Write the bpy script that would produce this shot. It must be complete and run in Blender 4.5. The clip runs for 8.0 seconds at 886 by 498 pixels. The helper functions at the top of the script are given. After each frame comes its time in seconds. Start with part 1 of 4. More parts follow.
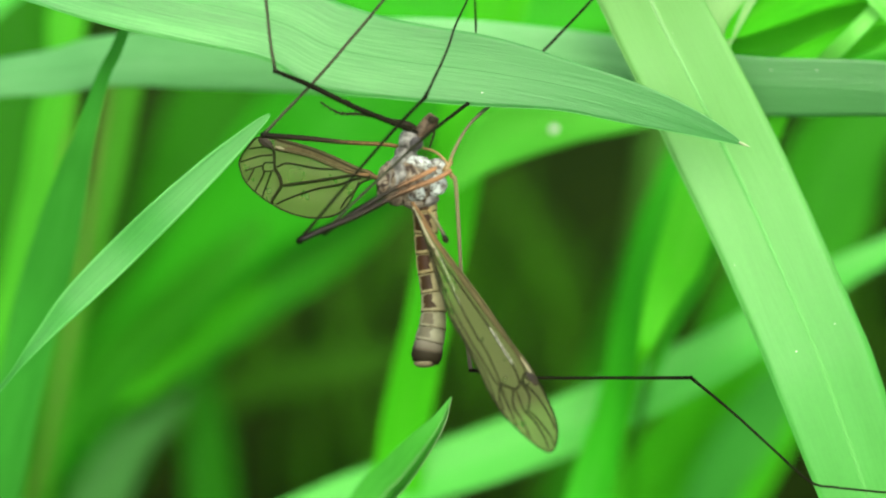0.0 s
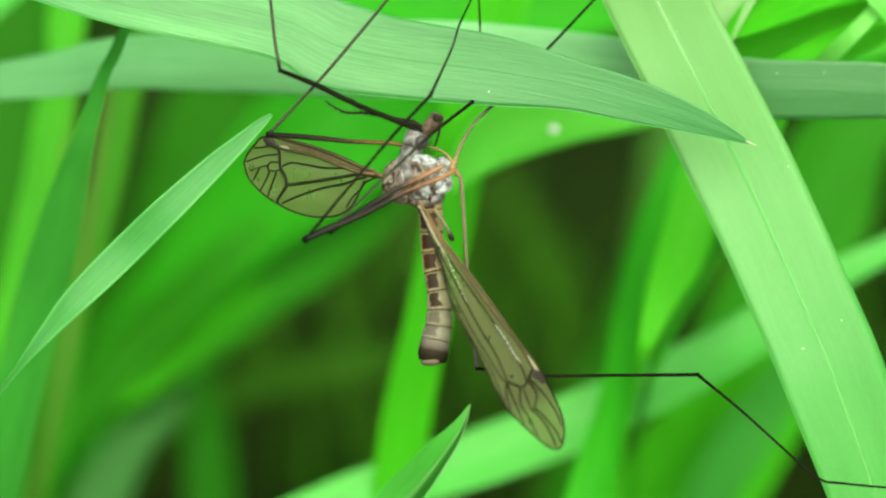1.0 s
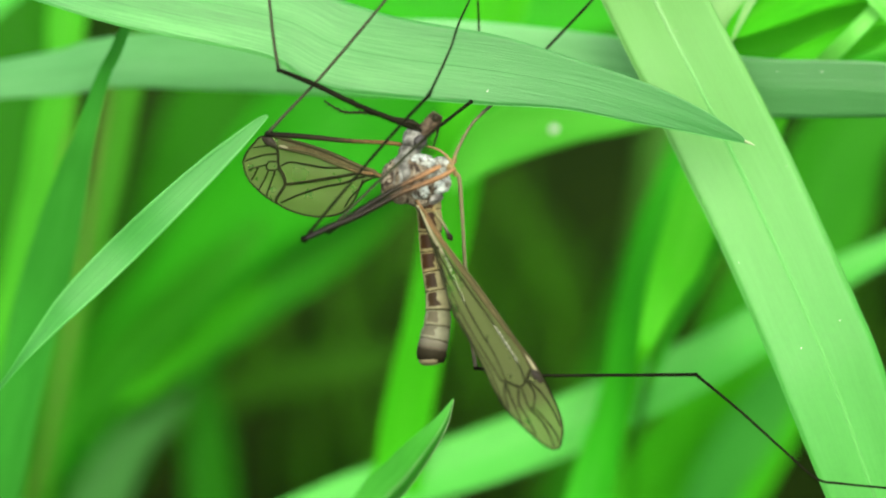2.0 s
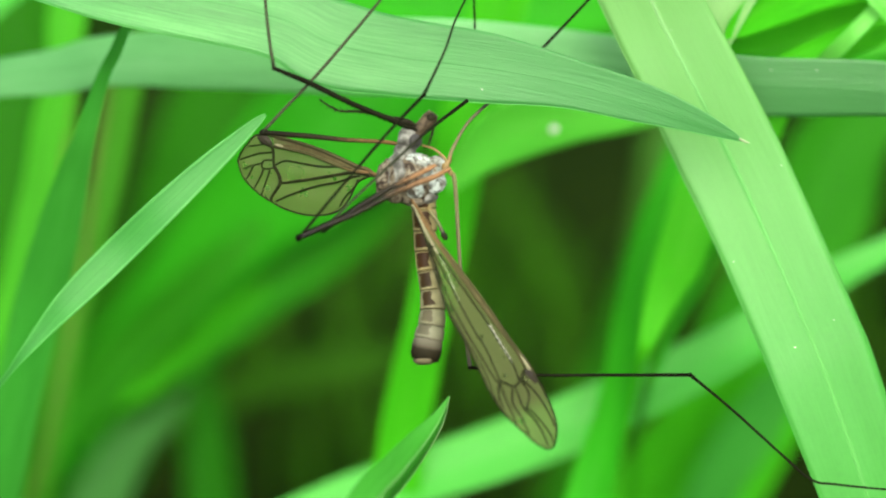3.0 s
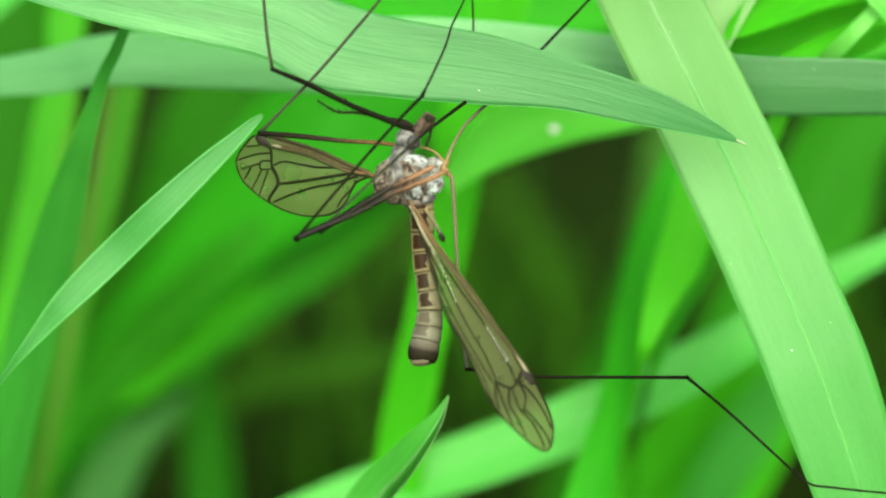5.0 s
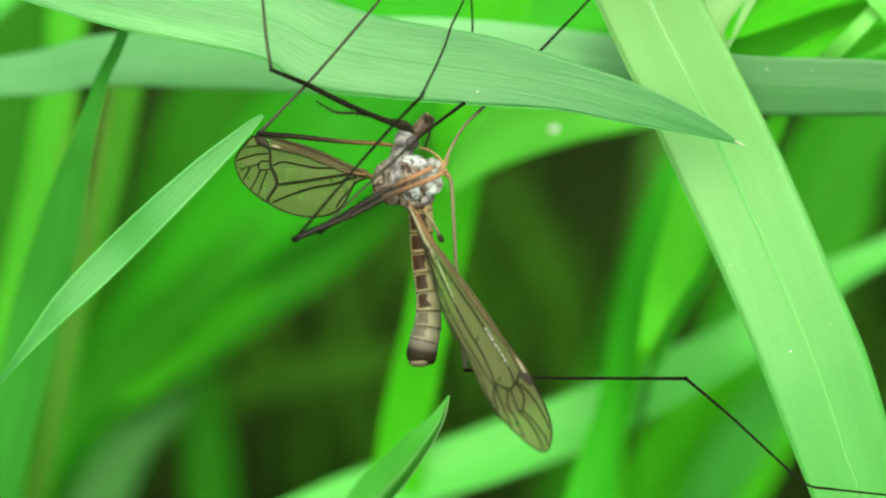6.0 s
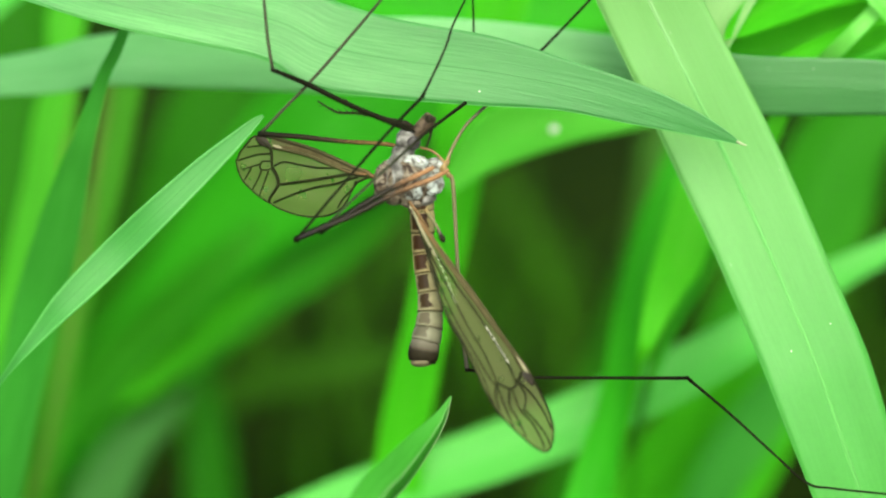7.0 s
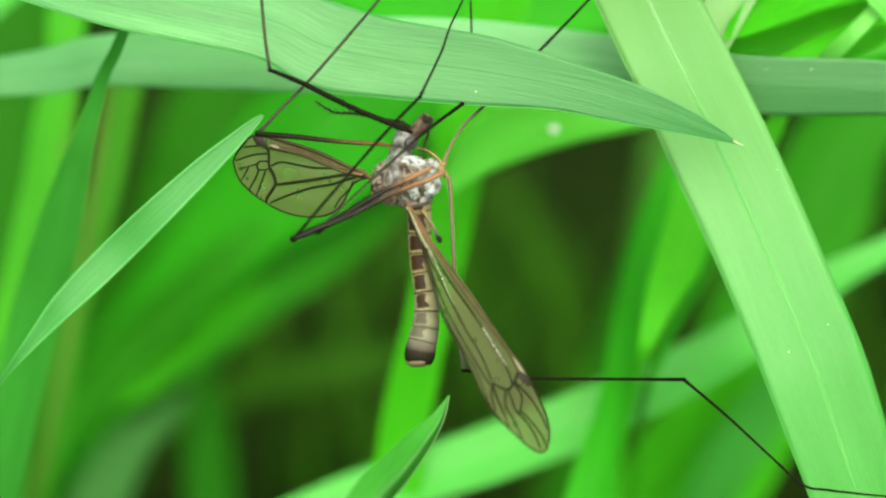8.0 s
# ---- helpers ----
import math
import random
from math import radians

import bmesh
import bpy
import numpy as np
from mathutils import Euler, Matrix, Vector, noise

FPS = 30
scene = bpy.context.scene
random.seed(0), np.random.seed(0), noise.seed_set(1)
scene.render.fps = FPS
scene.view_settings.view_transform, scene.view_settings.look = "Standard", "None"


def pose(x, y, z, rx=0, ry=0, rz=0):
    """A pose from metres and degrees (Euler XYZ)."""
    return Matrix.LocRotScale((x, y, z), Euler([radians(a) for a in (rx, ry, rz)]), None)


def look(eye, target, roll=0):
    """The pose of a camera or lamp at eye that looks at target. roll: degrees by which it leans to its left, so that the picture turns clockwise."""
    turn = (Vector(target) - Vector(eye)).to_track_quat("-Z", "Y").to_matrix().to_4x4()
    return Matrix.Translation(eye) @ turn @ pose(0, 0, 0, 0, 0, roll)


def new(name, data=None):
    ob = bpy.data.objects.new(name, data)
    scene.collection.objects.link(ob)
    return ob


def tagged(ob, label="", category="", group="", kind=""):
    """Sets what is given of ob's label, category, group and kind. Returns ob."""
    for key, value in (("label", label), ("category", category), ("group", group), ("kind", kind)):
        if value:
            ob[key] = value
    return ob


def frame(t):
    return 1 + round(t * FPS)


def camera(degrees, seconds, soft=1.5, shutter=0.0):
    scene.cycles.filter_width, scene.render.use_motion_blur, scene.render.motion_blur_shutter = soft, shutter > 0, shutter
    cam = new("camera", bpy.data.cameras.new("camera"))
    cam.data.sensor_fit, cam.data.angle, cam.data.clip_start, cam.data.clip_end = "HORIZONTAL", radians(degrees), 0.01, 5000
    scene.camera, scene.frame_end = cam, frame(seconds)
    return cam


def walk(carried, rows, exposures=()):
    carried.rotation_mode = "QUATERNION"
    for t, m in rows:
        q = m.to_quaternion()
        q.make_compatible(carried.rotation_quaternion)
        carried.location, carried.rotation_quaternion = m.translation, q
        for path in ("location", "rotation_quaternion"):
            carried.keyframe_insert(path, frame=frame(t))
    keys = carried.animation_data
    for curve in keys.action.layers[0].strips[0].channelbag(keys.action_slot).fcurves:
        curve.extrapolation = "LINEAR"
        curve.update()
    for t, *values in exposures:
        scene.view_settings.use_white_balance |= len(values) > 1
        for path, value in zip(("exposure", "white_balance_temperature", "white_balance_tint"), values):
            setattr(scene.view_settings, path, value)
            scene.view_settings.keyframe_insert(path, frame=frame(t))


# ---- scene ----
# A crane fly hangs under blades of grass: macro view, held still, while the wind sways the blades.
# Lengths in the tables below are millimetres about the fly: across, upward, and deeper into the grass.
TILT = radians(20)
HEIGHT, REACH = 0.160, 0.165
RIGHT = Vector((1, 0, 0))
UP = Vector((0, math.sin(TILT), math.cos(TILT)))
AWAY = Vector((0, math.cos(TILT), -math.sin(TILT)))
MIDDLE = Vector((0, 0, HEIGHT))


def at(p):
    return MIDDLE + (RIGHT * p[0] + UP * p[1] + AWAY * p[2]) * 0.001


cam = camera(25, 8.0, soft=2.0)
eye = MIDDLE - AWAY * REACH
cam.data.dof.use_dof = True
cam.data.dof.focus_distance = 0.168
cam.data.dof.aperture_fstop = 12.0
walk(cam, [(0, look(eye, MIDDLE)), (8, look(eye, MIDDLE))], exposures=[(0, 1.40, 6500, 5), (8, 1.40, 6500, 5)])

# ---- light ----
world = bpy.data.worlds.new("sky")
scene.world = world
world.use_nodes = True
sky = world.node_tree.nodes.new("ShaderNodeTexSky")
sky.sky_type, sky.sun_disc = "NISHITA", False
sky.sun_elevation, sky.sun_rotation = radians(45), radians(177)
sky.air_density, sky.dust_density, sky.ozone_density = 0.5, 5.0, 0.2
world.node_tree.links.new(sky.outputs[0], world.node_tree.nodes["Background"].inputs[0])
world.node_tree.nodes["Background"].inputs[1].default_value = 0.15
sun = new("sun", bpy.data.lights.new("sun", "SUN"))
sun.data.energy, sun.data.angle, sun.data.color = 1.6, radians(80), (1.0, 0.97, 0.88)
sun.matrix_world = look(Vector((0.04, -0.70, 0.70)), Vector((0, 0, 0)))


# ---- materials ----
def material(name):
    m = bpy.data.materials.new(name)
    m.use_nodes = True
    t = m.node_tree
    t.nodes.clear()
    out = t.nodes.new("ShaderNodeOutputMaterial")
    return m, t, out


def node(t, kind, links=(), **values):
    n = t.nodes.new(kind)
    for key, value in values.items():
        if key in n.inputs:
            n.inputs[key].default_value = value
    for socket, source in links:
        t.links.new(source, n.inputs[socket])
    return n


def ramp(t, source, stops):
    n = t.nodes.new("ShaderNodeValToRGB")
    t.links.new(source, n.inputs[0])
    e = n.color_ramp.elements
    first, *middle, last = [(p, (*c, 1)) for p, c in stops]
    (e[0].position, e[0].color), (e[1].position, e[1].color) = first, last
    for p, c in middle:
        e.new(p).color = c
    return n.outputs[0]


RECIPES = {}


def grass_material(name, dark, mid, pale, rough=0.42, through_share=0.35, ribs=1.0, gloss=0.3, fade=None):
    """Leaf skin: fine ribs along the blade, blotches, a soft gloss, and light let through."""
    m, t, out = material(name)
    RECIPES[m.name] = (dark, mid, pale, fade)
    uv = t.nodes.new("ShaderNodeUVMap")
    info = t.nodes.new("ShaderNodeObjectInfo")
    shift = node(t, "ShaderNodeVectorMath", [(0, uv.outputs[0]), (1, info.outputs["Random"])])
    fine_map = node(t, "ShaderNodeMapping", [("Vector", shift.outputs[0])], Scale=(3.4, 0.14, 1))
    fine = node(t, "ShaderNodeTexNoise", [("Vector", fine_map.outputs[0])], Scale=1.6, Detail=4.0, Roughness=0.6)
    wide_map = node(t, "ShaderNodeMapping", [("Vector", shift.outputs[0])], Scale=(0.5, 0.06, 1))
    wide = node(t, "ShaderNodeTexNoise", [("Vector", wide_map.outputs[0])], Scale=0.9, Detail=3.0)
    spots = node(t, "ShaderNodeTexNoise", [("Vector", shift.outputs[0])], Scale=2.4, Detail=6.0, Roughness=0.7)
    mixed = node(t, "ShaderNodeMath", [(0, fine.outputs[0]), (1, wide.outputs[0])])
    mixed.operation = "ADD"
    half = node(t, "ShaderNodeMath", [(0, mixed.outputs[0])])
    half.operation = "MULTIPLY"
    half.inputs[1].default_value = 0.5
    colour = ramp(t, half.outputs[0], [(0.3, dark), (0.5, mid), (0.72, pale)])
    speck = ramp(t, spots.outputs[0], [(0.0, (0.86, 0.86, 0.86)), (0.5, (1, 1, 1)), (1.0, (1.08, 1.06, 1.0))])
    tone = node(t, "ShaderNodeMix", [("A", colour), ("B", speck)])
    tone.data_type, tone.blend_type = "RGBA", "MULTIPLY"
    tone.inputs[0].default_value = 1.0
    t.links.new(colour, tone.inputs[6])
    t.links.new(speck, tone.inputs[7])
    final = tone.outputs[2]
    # Blends towards tint near the blade's tip, over start to end millimetres.
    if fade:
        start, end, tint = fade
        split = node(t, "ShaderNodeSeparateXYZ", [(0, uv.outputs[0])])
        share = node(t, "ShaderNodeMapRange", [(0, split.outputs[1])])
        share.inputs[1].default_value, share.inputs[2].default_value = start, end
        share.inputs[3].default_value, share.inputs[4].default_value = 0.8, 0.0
        faded = node(t, "ShaderNodeMix", [])
        faded.data_type = "RGBA"
        t.links.new(share.outputs[0], faded.inputs[0])
        t.links.new(final, faded.inputs[6])
        faded.inputs[7].default_value = (*tint, 1)
        final = faded.outputs[2]
    bump = node(t, "ShaderNodeBump", [("Height", fine.outputs[0])], Strength=0.32 * ribs, Distance=0.00014)
    skin = node(t, "ShaderNodeBsdfPrincipled", [("Base Color", final), ("Normal", bump.outputs[0])])
    skin.inputs["Roughness"].default_value = rough
    skin.inputs["Specular IOR Level"].default_value = gloss
    glow = node(t, "ShaderNodeBsdfTranslucent", [("Color", final), ("Normal", bump.outputs[0])])
    mix = node(t, "ShaderNodeMixShader", [(1, skin.outputs[0]), (2, glow.outputs[0])])
    mix.inputs[0].default_value = through_share
    t.links.new(mix.outputs[0], out.inputs[0])
    return m


def rib_material(mat):
    """The opaque skin over a blade's midrib, in the blade's own greens."""
    name = mat.name + " rib"
    if name not in bpy.data.materials:
        *tones, fade = RECIPES[mat.name]
        tones = [tuple(0.78 * c for c in tone) for tone in tones]
        fade = fade and (fade[0], fade[1], tuple(0.78 * c for c in fade[2]))
        grass_material(name, *tones, through_share=0.0, ribs=0.4, gloss=0.15, fade=fade)
    return bpy.data.materials[name]


def plain_material(name, stops, scale=900.0, rough=0.5, bump_height=0.00006, spec=0.12):
    """Speckled chitin, bark or soil: noise colour in the thing's own space with fine relief."""
    m, t, out = material(name)
    co = t.nodes.new("ShaderNodeTexCoord")
    n = node(t, "ShaderNodeTexNoise", [("Vector", co.outputs["Object"])], Scale=scale, Detail=5.0, Roughness=0.62)
    fine = node(t, "ShaderNodeTexNoise", [("Vector", co.outputs["Object"])], Scale=scale * 6, Detail=3.0)
    colour = ramp(t, n.outputs[0], stops)
    bump = node(t, "ShaderNodeBump", [("Height", fine.outputs[0])], Strength=0.5, Distance=bump_height)
    skin = node(t, "ShaderNodeBsdfPrincipled", [("Base Color", colour), ("Normal", bump.outputs[0])])
    skin.inputs["Roughness"].default_value = rough
    skin.inputs["Specular IOR Level"].default_value = spec
    t.links.new(skin.outputs[0], out.inputs[0])
    return m


def dusted_material(name, pale, grey, brown, scale=1100.0):
    """Dusted plates: pale bloom broken by dark wandering seams and brown patches."""
    m, t, out = material(name)
    co = t.nodes.new("ShaderNodeTexCoord")
    lines = node(t, "ShaderNodeTexNoise", [("Vector", co.outputs["Object"])], Scale=scale * 0.30, Detail=2.0, Roughness=0.5, Distortion=1.8)
    seams = ramp(t, lines.outputs[0], [(0.35, (0, 0, 0)), (0.375, (1, 1, 1)), (0.40, (1, 1, 1)), (0.425, (0, 0, 0)), (0.485, (0, 0, 0)), (0.505, (0.9, 0.9, 0.9)), (0.525, (0.9, 0.9, 0.9)), (0.545, (0, 0, 0)), (0.61, (0, 0, 0)), (0.63, (1, 1, 1)), (0.65, (1, 1, 1)), (0.68, (0, 0, 0))])
    blot = node(t, "ShaderNodeTexNoise", [("Vector", co.outputs["Object"])], Scale=scale * 0.55, Detail=5.0, Roughness=0.65)
    base = ramp(t, blot.outputs[0], [(0.30, brown), (0.39, grey), (0.50, pale)])
    col = node(t, "ShaderNodeMix", [])
    col.data_type = "RGBA"
    t.links.new(seams, col.inputs[0])
    t.links.new(base, col.inputs[6])
    col.inputs[7].default_value = (*(c * 0.5 for c in brown), 1)
    fine = node(t, "ShaderNodeTexNoise", [("Vector", co.outputs["Object"])], Scale=scale * 7, Detail=3.0)
    b1 = node(t, "ShaderNodeBump", [("Height", fine.outputs[0])], Strength=0.5, Distance=0.00006)
    bump = node(t, "ShaderNodeBump", [("Height", lines.outputs[0]), ("Normal", b1.outputs[0])], Strength=0.4, Distance=0.0003)
    skin = node(t, "ShaderNodeBsdfPrincipled", [("Base Color", col.outputs[2]), ("Normal", bump.outputs[0])])
    skin.inputs["Roughness"].default_value = 0.6
    skin.inputs["Specular IOR Level"].default_value = 0.15
    t.links.new(skin.outputs[0], out.inputs[0])
    return m


def graded_material(name, stops, rough=0.6, wander=0.3, gloss=0.03):
    """Colour that runs along the limb (UV y, from base to end) with a little mottling."""
    m, t, out = material(name)
    uv = t.nodes.new("ShaderNodeUVMap")
    split = node(t, "ShaderNodeSeparateXYZ", [(0, uv.outputs[0])])
    co = t.nodes.new("ShaderNodeTexCoord")
    n = node(t, "ShaderNodeTexNoise", [("Vector", co.outputs["Object"])], Scale=2500.0, Detail=3.0)
    wob = node(t, "ShaderNodeMath", [(0, n.outputs[0])])
    wob.operation, wob.inputs[1].default_value = "SUBTRACT", 0.5
    wob2 = node(t, "ShaderNodeMath", [(0, wob.outputs[0])])
    wob2.operation, wob2.inputs[1].default_value = "MULTIPLY", wander
    along = node(t, "ShaderNodeMath", [(0, split.outputs[1]), (1, wob2.outputs[0])])
    colour = ramp(t, along.outputs[0], stops)
    bump = node(t, "ShaderNodeBump", [("Height", n.outputs[0])], Strength=0.35, Distance=0.00003)
    skin = node(t, "ShaderNodeBsdfPrincipled", [("Base Color", colour), ("Normal", bump.outputs[0])])
    skin.inputs["Roughness"].default_value = rough
    skin.inputs["Specular IOR Level"].default_value = gloss
    t.links.new(skin.outputs[0], out.inputs[0])
    return m


def wing_material():
    """Thin smoky membrane: mostly clear, faintly tinted, with a soft gloss."""
    m, t, out = material("wing membrane")
    co = t.nodes.new("ShaderNodeTexCoord")
    n = node(t, "ShaderNodeTexNoise", [("Vector", co.outputs["Object"])], Scale=500.0, Detail=4.0)
    tint = ramp(t, n.outputs[0], [(0.32, (0.37, 0.35, 0.20)), (0.68, (0.58, 0.53, 0.34))])
    clear = node(t, "ShaderNodeBsdfTransparent", [("Color", tint)])
    bump = node(t, "ShaderNodeBump", [("Height", n.outputs[0])], Strength=0.3, Distance=0.0001)
    skin = node(t, "ShaderNodeBsdfPrincipled", [("Normal", bump.outputs[0])])
    skin.inputs["Base Color"].default_value = (0.185, 0.225, 0.074, 1)
    skin.inputs["Roughness"].default_value = 0.28
    glow = node(t, "ShaderNodeBsdfTranslucent", [])
    glow.inputs["Color"].default_value = (0.115, 0.150, 0.045, 1)
    body = node(t, "ShaderNodeMixShader", [(1, skin.outputs[0]), (2, glow.outputs[0])])
    body.inputs[0].default_value = 0.5
    mix = node(t, "ShaderNodeMixShader", [(1, clear.outputs[0]), (2, body.outputs[0])])
    mix.inputs[0].default_value = 0.5
    t.links.new(mix.outputs[0], out.inputs[0])
    return m


def abdomen_material(name, pale, dark, patch, start, end):
    """A ring of the abdomen: pale flanks, a dark patch on its back that stops short of the pale hind rim."""
    m, t, out = material(name)
    uv = t.nodes.new("ShaderNodeUVMap")
    split = node(t, "ShaderNodeSeparateXYZ", [(0, uv.outputs[0])])
    co = t.nodes.new("ShaderNodeTexCoord")
    n = node(t, "ShaderNodeTexNoise", [("Vector", co.outputs["Object"])], Scale=1800.0, Detail=4.0)
    wob = node(t, "ShaderNodeMath", [(0, n.outputs[0])])
    wob.operation, wob.inputs[1].default_value = "MULTIPLY", 0.14
    u = node(t, "ShaderNodeMath", [(0, split.outputs[0]), (1, wob.outputs[0])])
    v = node(t, "ShaderNodeMath", [(0, split.outputs[1]), (1, wob.outputs[0])])
    across = ramp(t, u.outputs[0], [(0.50, (0, 0, 0)), (0.52, (1, 1, 1)), (0.585, (1, 1, 1)), (0.60, (0, 0, 0)), (start - 0.015, (0, 0, 0)), (start, patch), (end, patch), (end + 0.02, (0, 0, 0))])
    along = ramp(t, v.outputs[0], [(0.12, (0, 0, 0)), (0.18, (1, 1, 1)), (0.86, (1, 1, 1)), (0.93, (0, 0, 0))])
    seam = ramp(t, split.outputs[1], [(0.93, (0, 0, 0)), (0.955, (0.75, 0.75, 0.75)), (1.0, (0.75, 0.75, 0.75))])
    both = node(t, "ShaderNodeMix", [])
    both.data_type, both.blend_type = "RGBA", "MULTIPLY"
    both.inputs[0].default_value = 1.0
    t.links.new(across, both.inputs[6])
    t.links.new(along, both.inputs[7])
    marks = node(t, "ShaderNodeMath", [(0, both.outputs[2]), (1, seam)])
    marks.operation = "MAXIMUM"
    skin_colour = ramp(t, n.outputs[0], [(0.3, tuple(c * 0.75 for c in pale)), (0.7, pale)])
    col = node(t, "ShaderNodeMix", [])
    col.data_type = "RGBA"
    t.links.new(marks.outputs[0], col.inputs[0])
    t.links.new(skin_colour, col.inputs[6])
    col.inputs[7].default_value = (*dark, 1)
    bump = node(t, "ShaderNodeBump", [("Height", n.outputs[0])], Strength=0.4, Distance=0.00005)
    skin = node(t, "ShaderNodeBsdfPrincipled", [("Base Color", col.outputs[2]), ("Normal", bump.outputs[0])])
    skin.inputs["Roughness"].default_value = 0.5
    skin.inputs["Specular IOR Level"].default_value = 0.12
    t.links.new(skin.outputs[0], out.inputs[0])
    return m


GRASS = grass_material("grass fresh", (0.021, 0.24, 0.006), (0.029, 0.30, 0.008), (0.046, 0.37, 0.015), through_share=0.42, gloss=0.04)
GRASS_LEAN = grass_material("grass leaning green", (0.020, 0.200, 0.0055), (0.028, 0.25, 0.0074), (0.044, 0.31, 0.013), through_share=0.42, gloss=0.04)
# Half-shaded copy of the fresh green.
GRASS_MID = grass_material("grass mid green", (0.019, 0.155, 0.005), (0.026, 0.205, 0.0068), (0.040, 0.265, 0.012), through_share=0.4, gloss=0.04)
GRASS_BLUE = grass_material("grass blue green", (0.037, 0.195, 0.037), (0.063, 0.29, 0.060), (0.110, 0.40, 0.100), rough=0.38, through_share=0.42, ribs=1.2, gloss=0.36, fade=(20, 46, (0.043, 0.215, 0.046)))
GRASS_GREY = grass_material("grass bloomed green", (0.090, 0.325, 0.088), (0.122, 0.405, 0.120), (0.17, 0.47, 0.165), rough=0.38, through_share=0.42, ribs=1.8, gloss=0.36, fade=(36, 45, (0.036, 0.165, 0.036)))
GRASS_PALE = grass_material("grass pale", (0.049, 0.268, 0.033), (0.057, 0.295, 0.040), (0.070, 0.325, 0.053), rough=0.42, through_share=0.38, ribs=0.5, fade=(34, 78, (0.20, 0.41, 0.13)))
GRASS_MINT = grass_material("grass mint", (0.034, 0.212, 0.031), (0.044, 0.245, 0.039), (0.060, 0.285, 0.051), rough=0.42, through_share=0.4, ribs=0.7)
# Sunlit copy of the grass green, the light put into its colour.
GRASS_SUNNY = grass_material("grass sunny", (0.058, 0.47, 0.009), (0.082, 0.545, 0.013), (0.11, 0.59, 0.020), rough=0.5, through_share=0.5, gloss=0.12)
GRASS_LIGHT = grass_material("grass light", (0.059, 0.39, 0.038), (0.076, 0.455, 0.049), (0.108, 0.50, 0.072), rough=0.45, through_share=0.42)
# Lime green brightened to make up for the shade of the blade above.
GRASS_LIT_LIME = grass_material("grass lit lime", (0.10, 0.54, 0.038), (0.125, 0.60, 0.050), (0.155, 0.64, 0.066), rough=0.5, through_share=0.5, gloss=0.05)
GRASS_EDGE = grass_material("grass young", (0.031, 0.21, 0.017), (0.043, 0.26, 0.023), (0.063, 0.32, 0.036), rough=0.42, through_share=0.4, ribs=0.7, gloss=0.1)
# Shaded copy of the fresh green, for blades deep in the grass.
GRASS_DEEP_SHADE = grass_material("grass deep shade", (0.0125, 0.10, 0.0027), (0.0175, 0.132, 0.0037), (0.026, 0.175, 0.006), rough=0.5, gloss=0.04)
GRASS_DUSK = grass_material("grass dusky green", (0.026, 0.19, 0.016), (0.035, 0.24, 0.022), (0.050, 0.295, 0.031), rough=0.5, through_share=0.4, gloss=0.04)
# Lit copy of the fresh green, for blades that should look brighter.
GRASS_LIT = grass_material("grass lit", (0.035, 0.325, 0.006), (0.050, 0.395, 0.008), (0.073, 0.455, 0.013), rough=0.5, through_share=0.45, gloss=0.04)
# Undergrowth green kept dark: the shade low in the grass is in the colour.
GRASS_SHADE = grass_material("grass undergrowth shade", (0.018, 0.080, 0.0024), (0.026, 0.110, 0.0035), (0.041, 0.142, 0.0057), rough=0.6, gloss=0.05)
GRASS_DULL = grass_material("grass dull", (0.034, 0.13, 0.012), (0.045, 0.165, 0.017), (0.062, 0.20, 0.026), rough=0.5, through_share=0.4, gloss=0.1)
RIB = grass_material("grass midrib", (0.048, 0.212, 0.035), (0.054, 0.226, 0.040), (0.062, 0.241, 0.048), through_share=0.0, ribs=0.3, gloss=0.12, fade=(46, 60, (0.155, 0.305, 0.116)))
MARGIN = grass_material("grass margin", (0.16, 0.36, 0.11), (0.19, 0.39, 0.135), (0.23, 0.42, 0.17), through_share=0.35, ribs=0.3)
MARGIN_MINT = grass_material("grass mint margin", (0.064, 0.30, 0.052), (0.076, 0.335, 0.062), (0.092, 0.365, 0.075), through_share=0.4, ribs=0.3)
GRASS_WARM = grass_material("grass warm green", (0.042, 0.30, 0.010), (0.056, 0.355, 0.014), (0.076, 0.41, 0.021), rough=0.5, through_share=0.45, gloss=0.06)
GRASS_OLIVE = grass_material("grass olive green", (0.034, 0.195, 0.009), (0.046, 0.235, 0.012), (0.061, 0.275, 0.018), rough=0.5, through_share=0.45, gloss=0.06)
GRASS_STALK = grass_material("grass stalk", (0.09, 0.42, 0.046), (0.115, 0.47, 0.058), (0.15, 0.50, 0.08), rough=0.45, through_share=0.4, gloss=0.2)
GRASS_HAZY = grass_material("grass hazy green", (0.037, 0.158, 0.024), (0.049, 0.194, 0.034), (0.066, 0.23, 0.047), rough=0.55, through_share=0.4, gloss=0.08)
GRASS_DRY = grass_material("grass yellowed", (0.068, 0.165, 0.015), (0.088, 0.19, 0.021), (0.12, 0.23, 0.03), rough=0.5, through_share=0.35, gloss=0.1)
FLECK = plain_material("white fleck", [(0.3, (0.6, 0.6, 0.52)), (0.7, (0.8, 0.8, 0.72))], scale=4000.0)
TIP = plain_material("dry tip", [(0.3, (0.17, 0.26, 0.115)), (0.7, (0.25, 0.34, 0.175))])
# Near black, because the shade between the blades is painted into the soil.
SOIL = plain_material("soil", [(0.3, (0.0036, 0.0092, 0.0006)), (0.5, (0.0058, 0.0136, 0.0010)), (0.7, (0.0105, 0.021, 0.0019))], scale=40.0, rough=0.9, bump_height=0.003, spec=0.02)
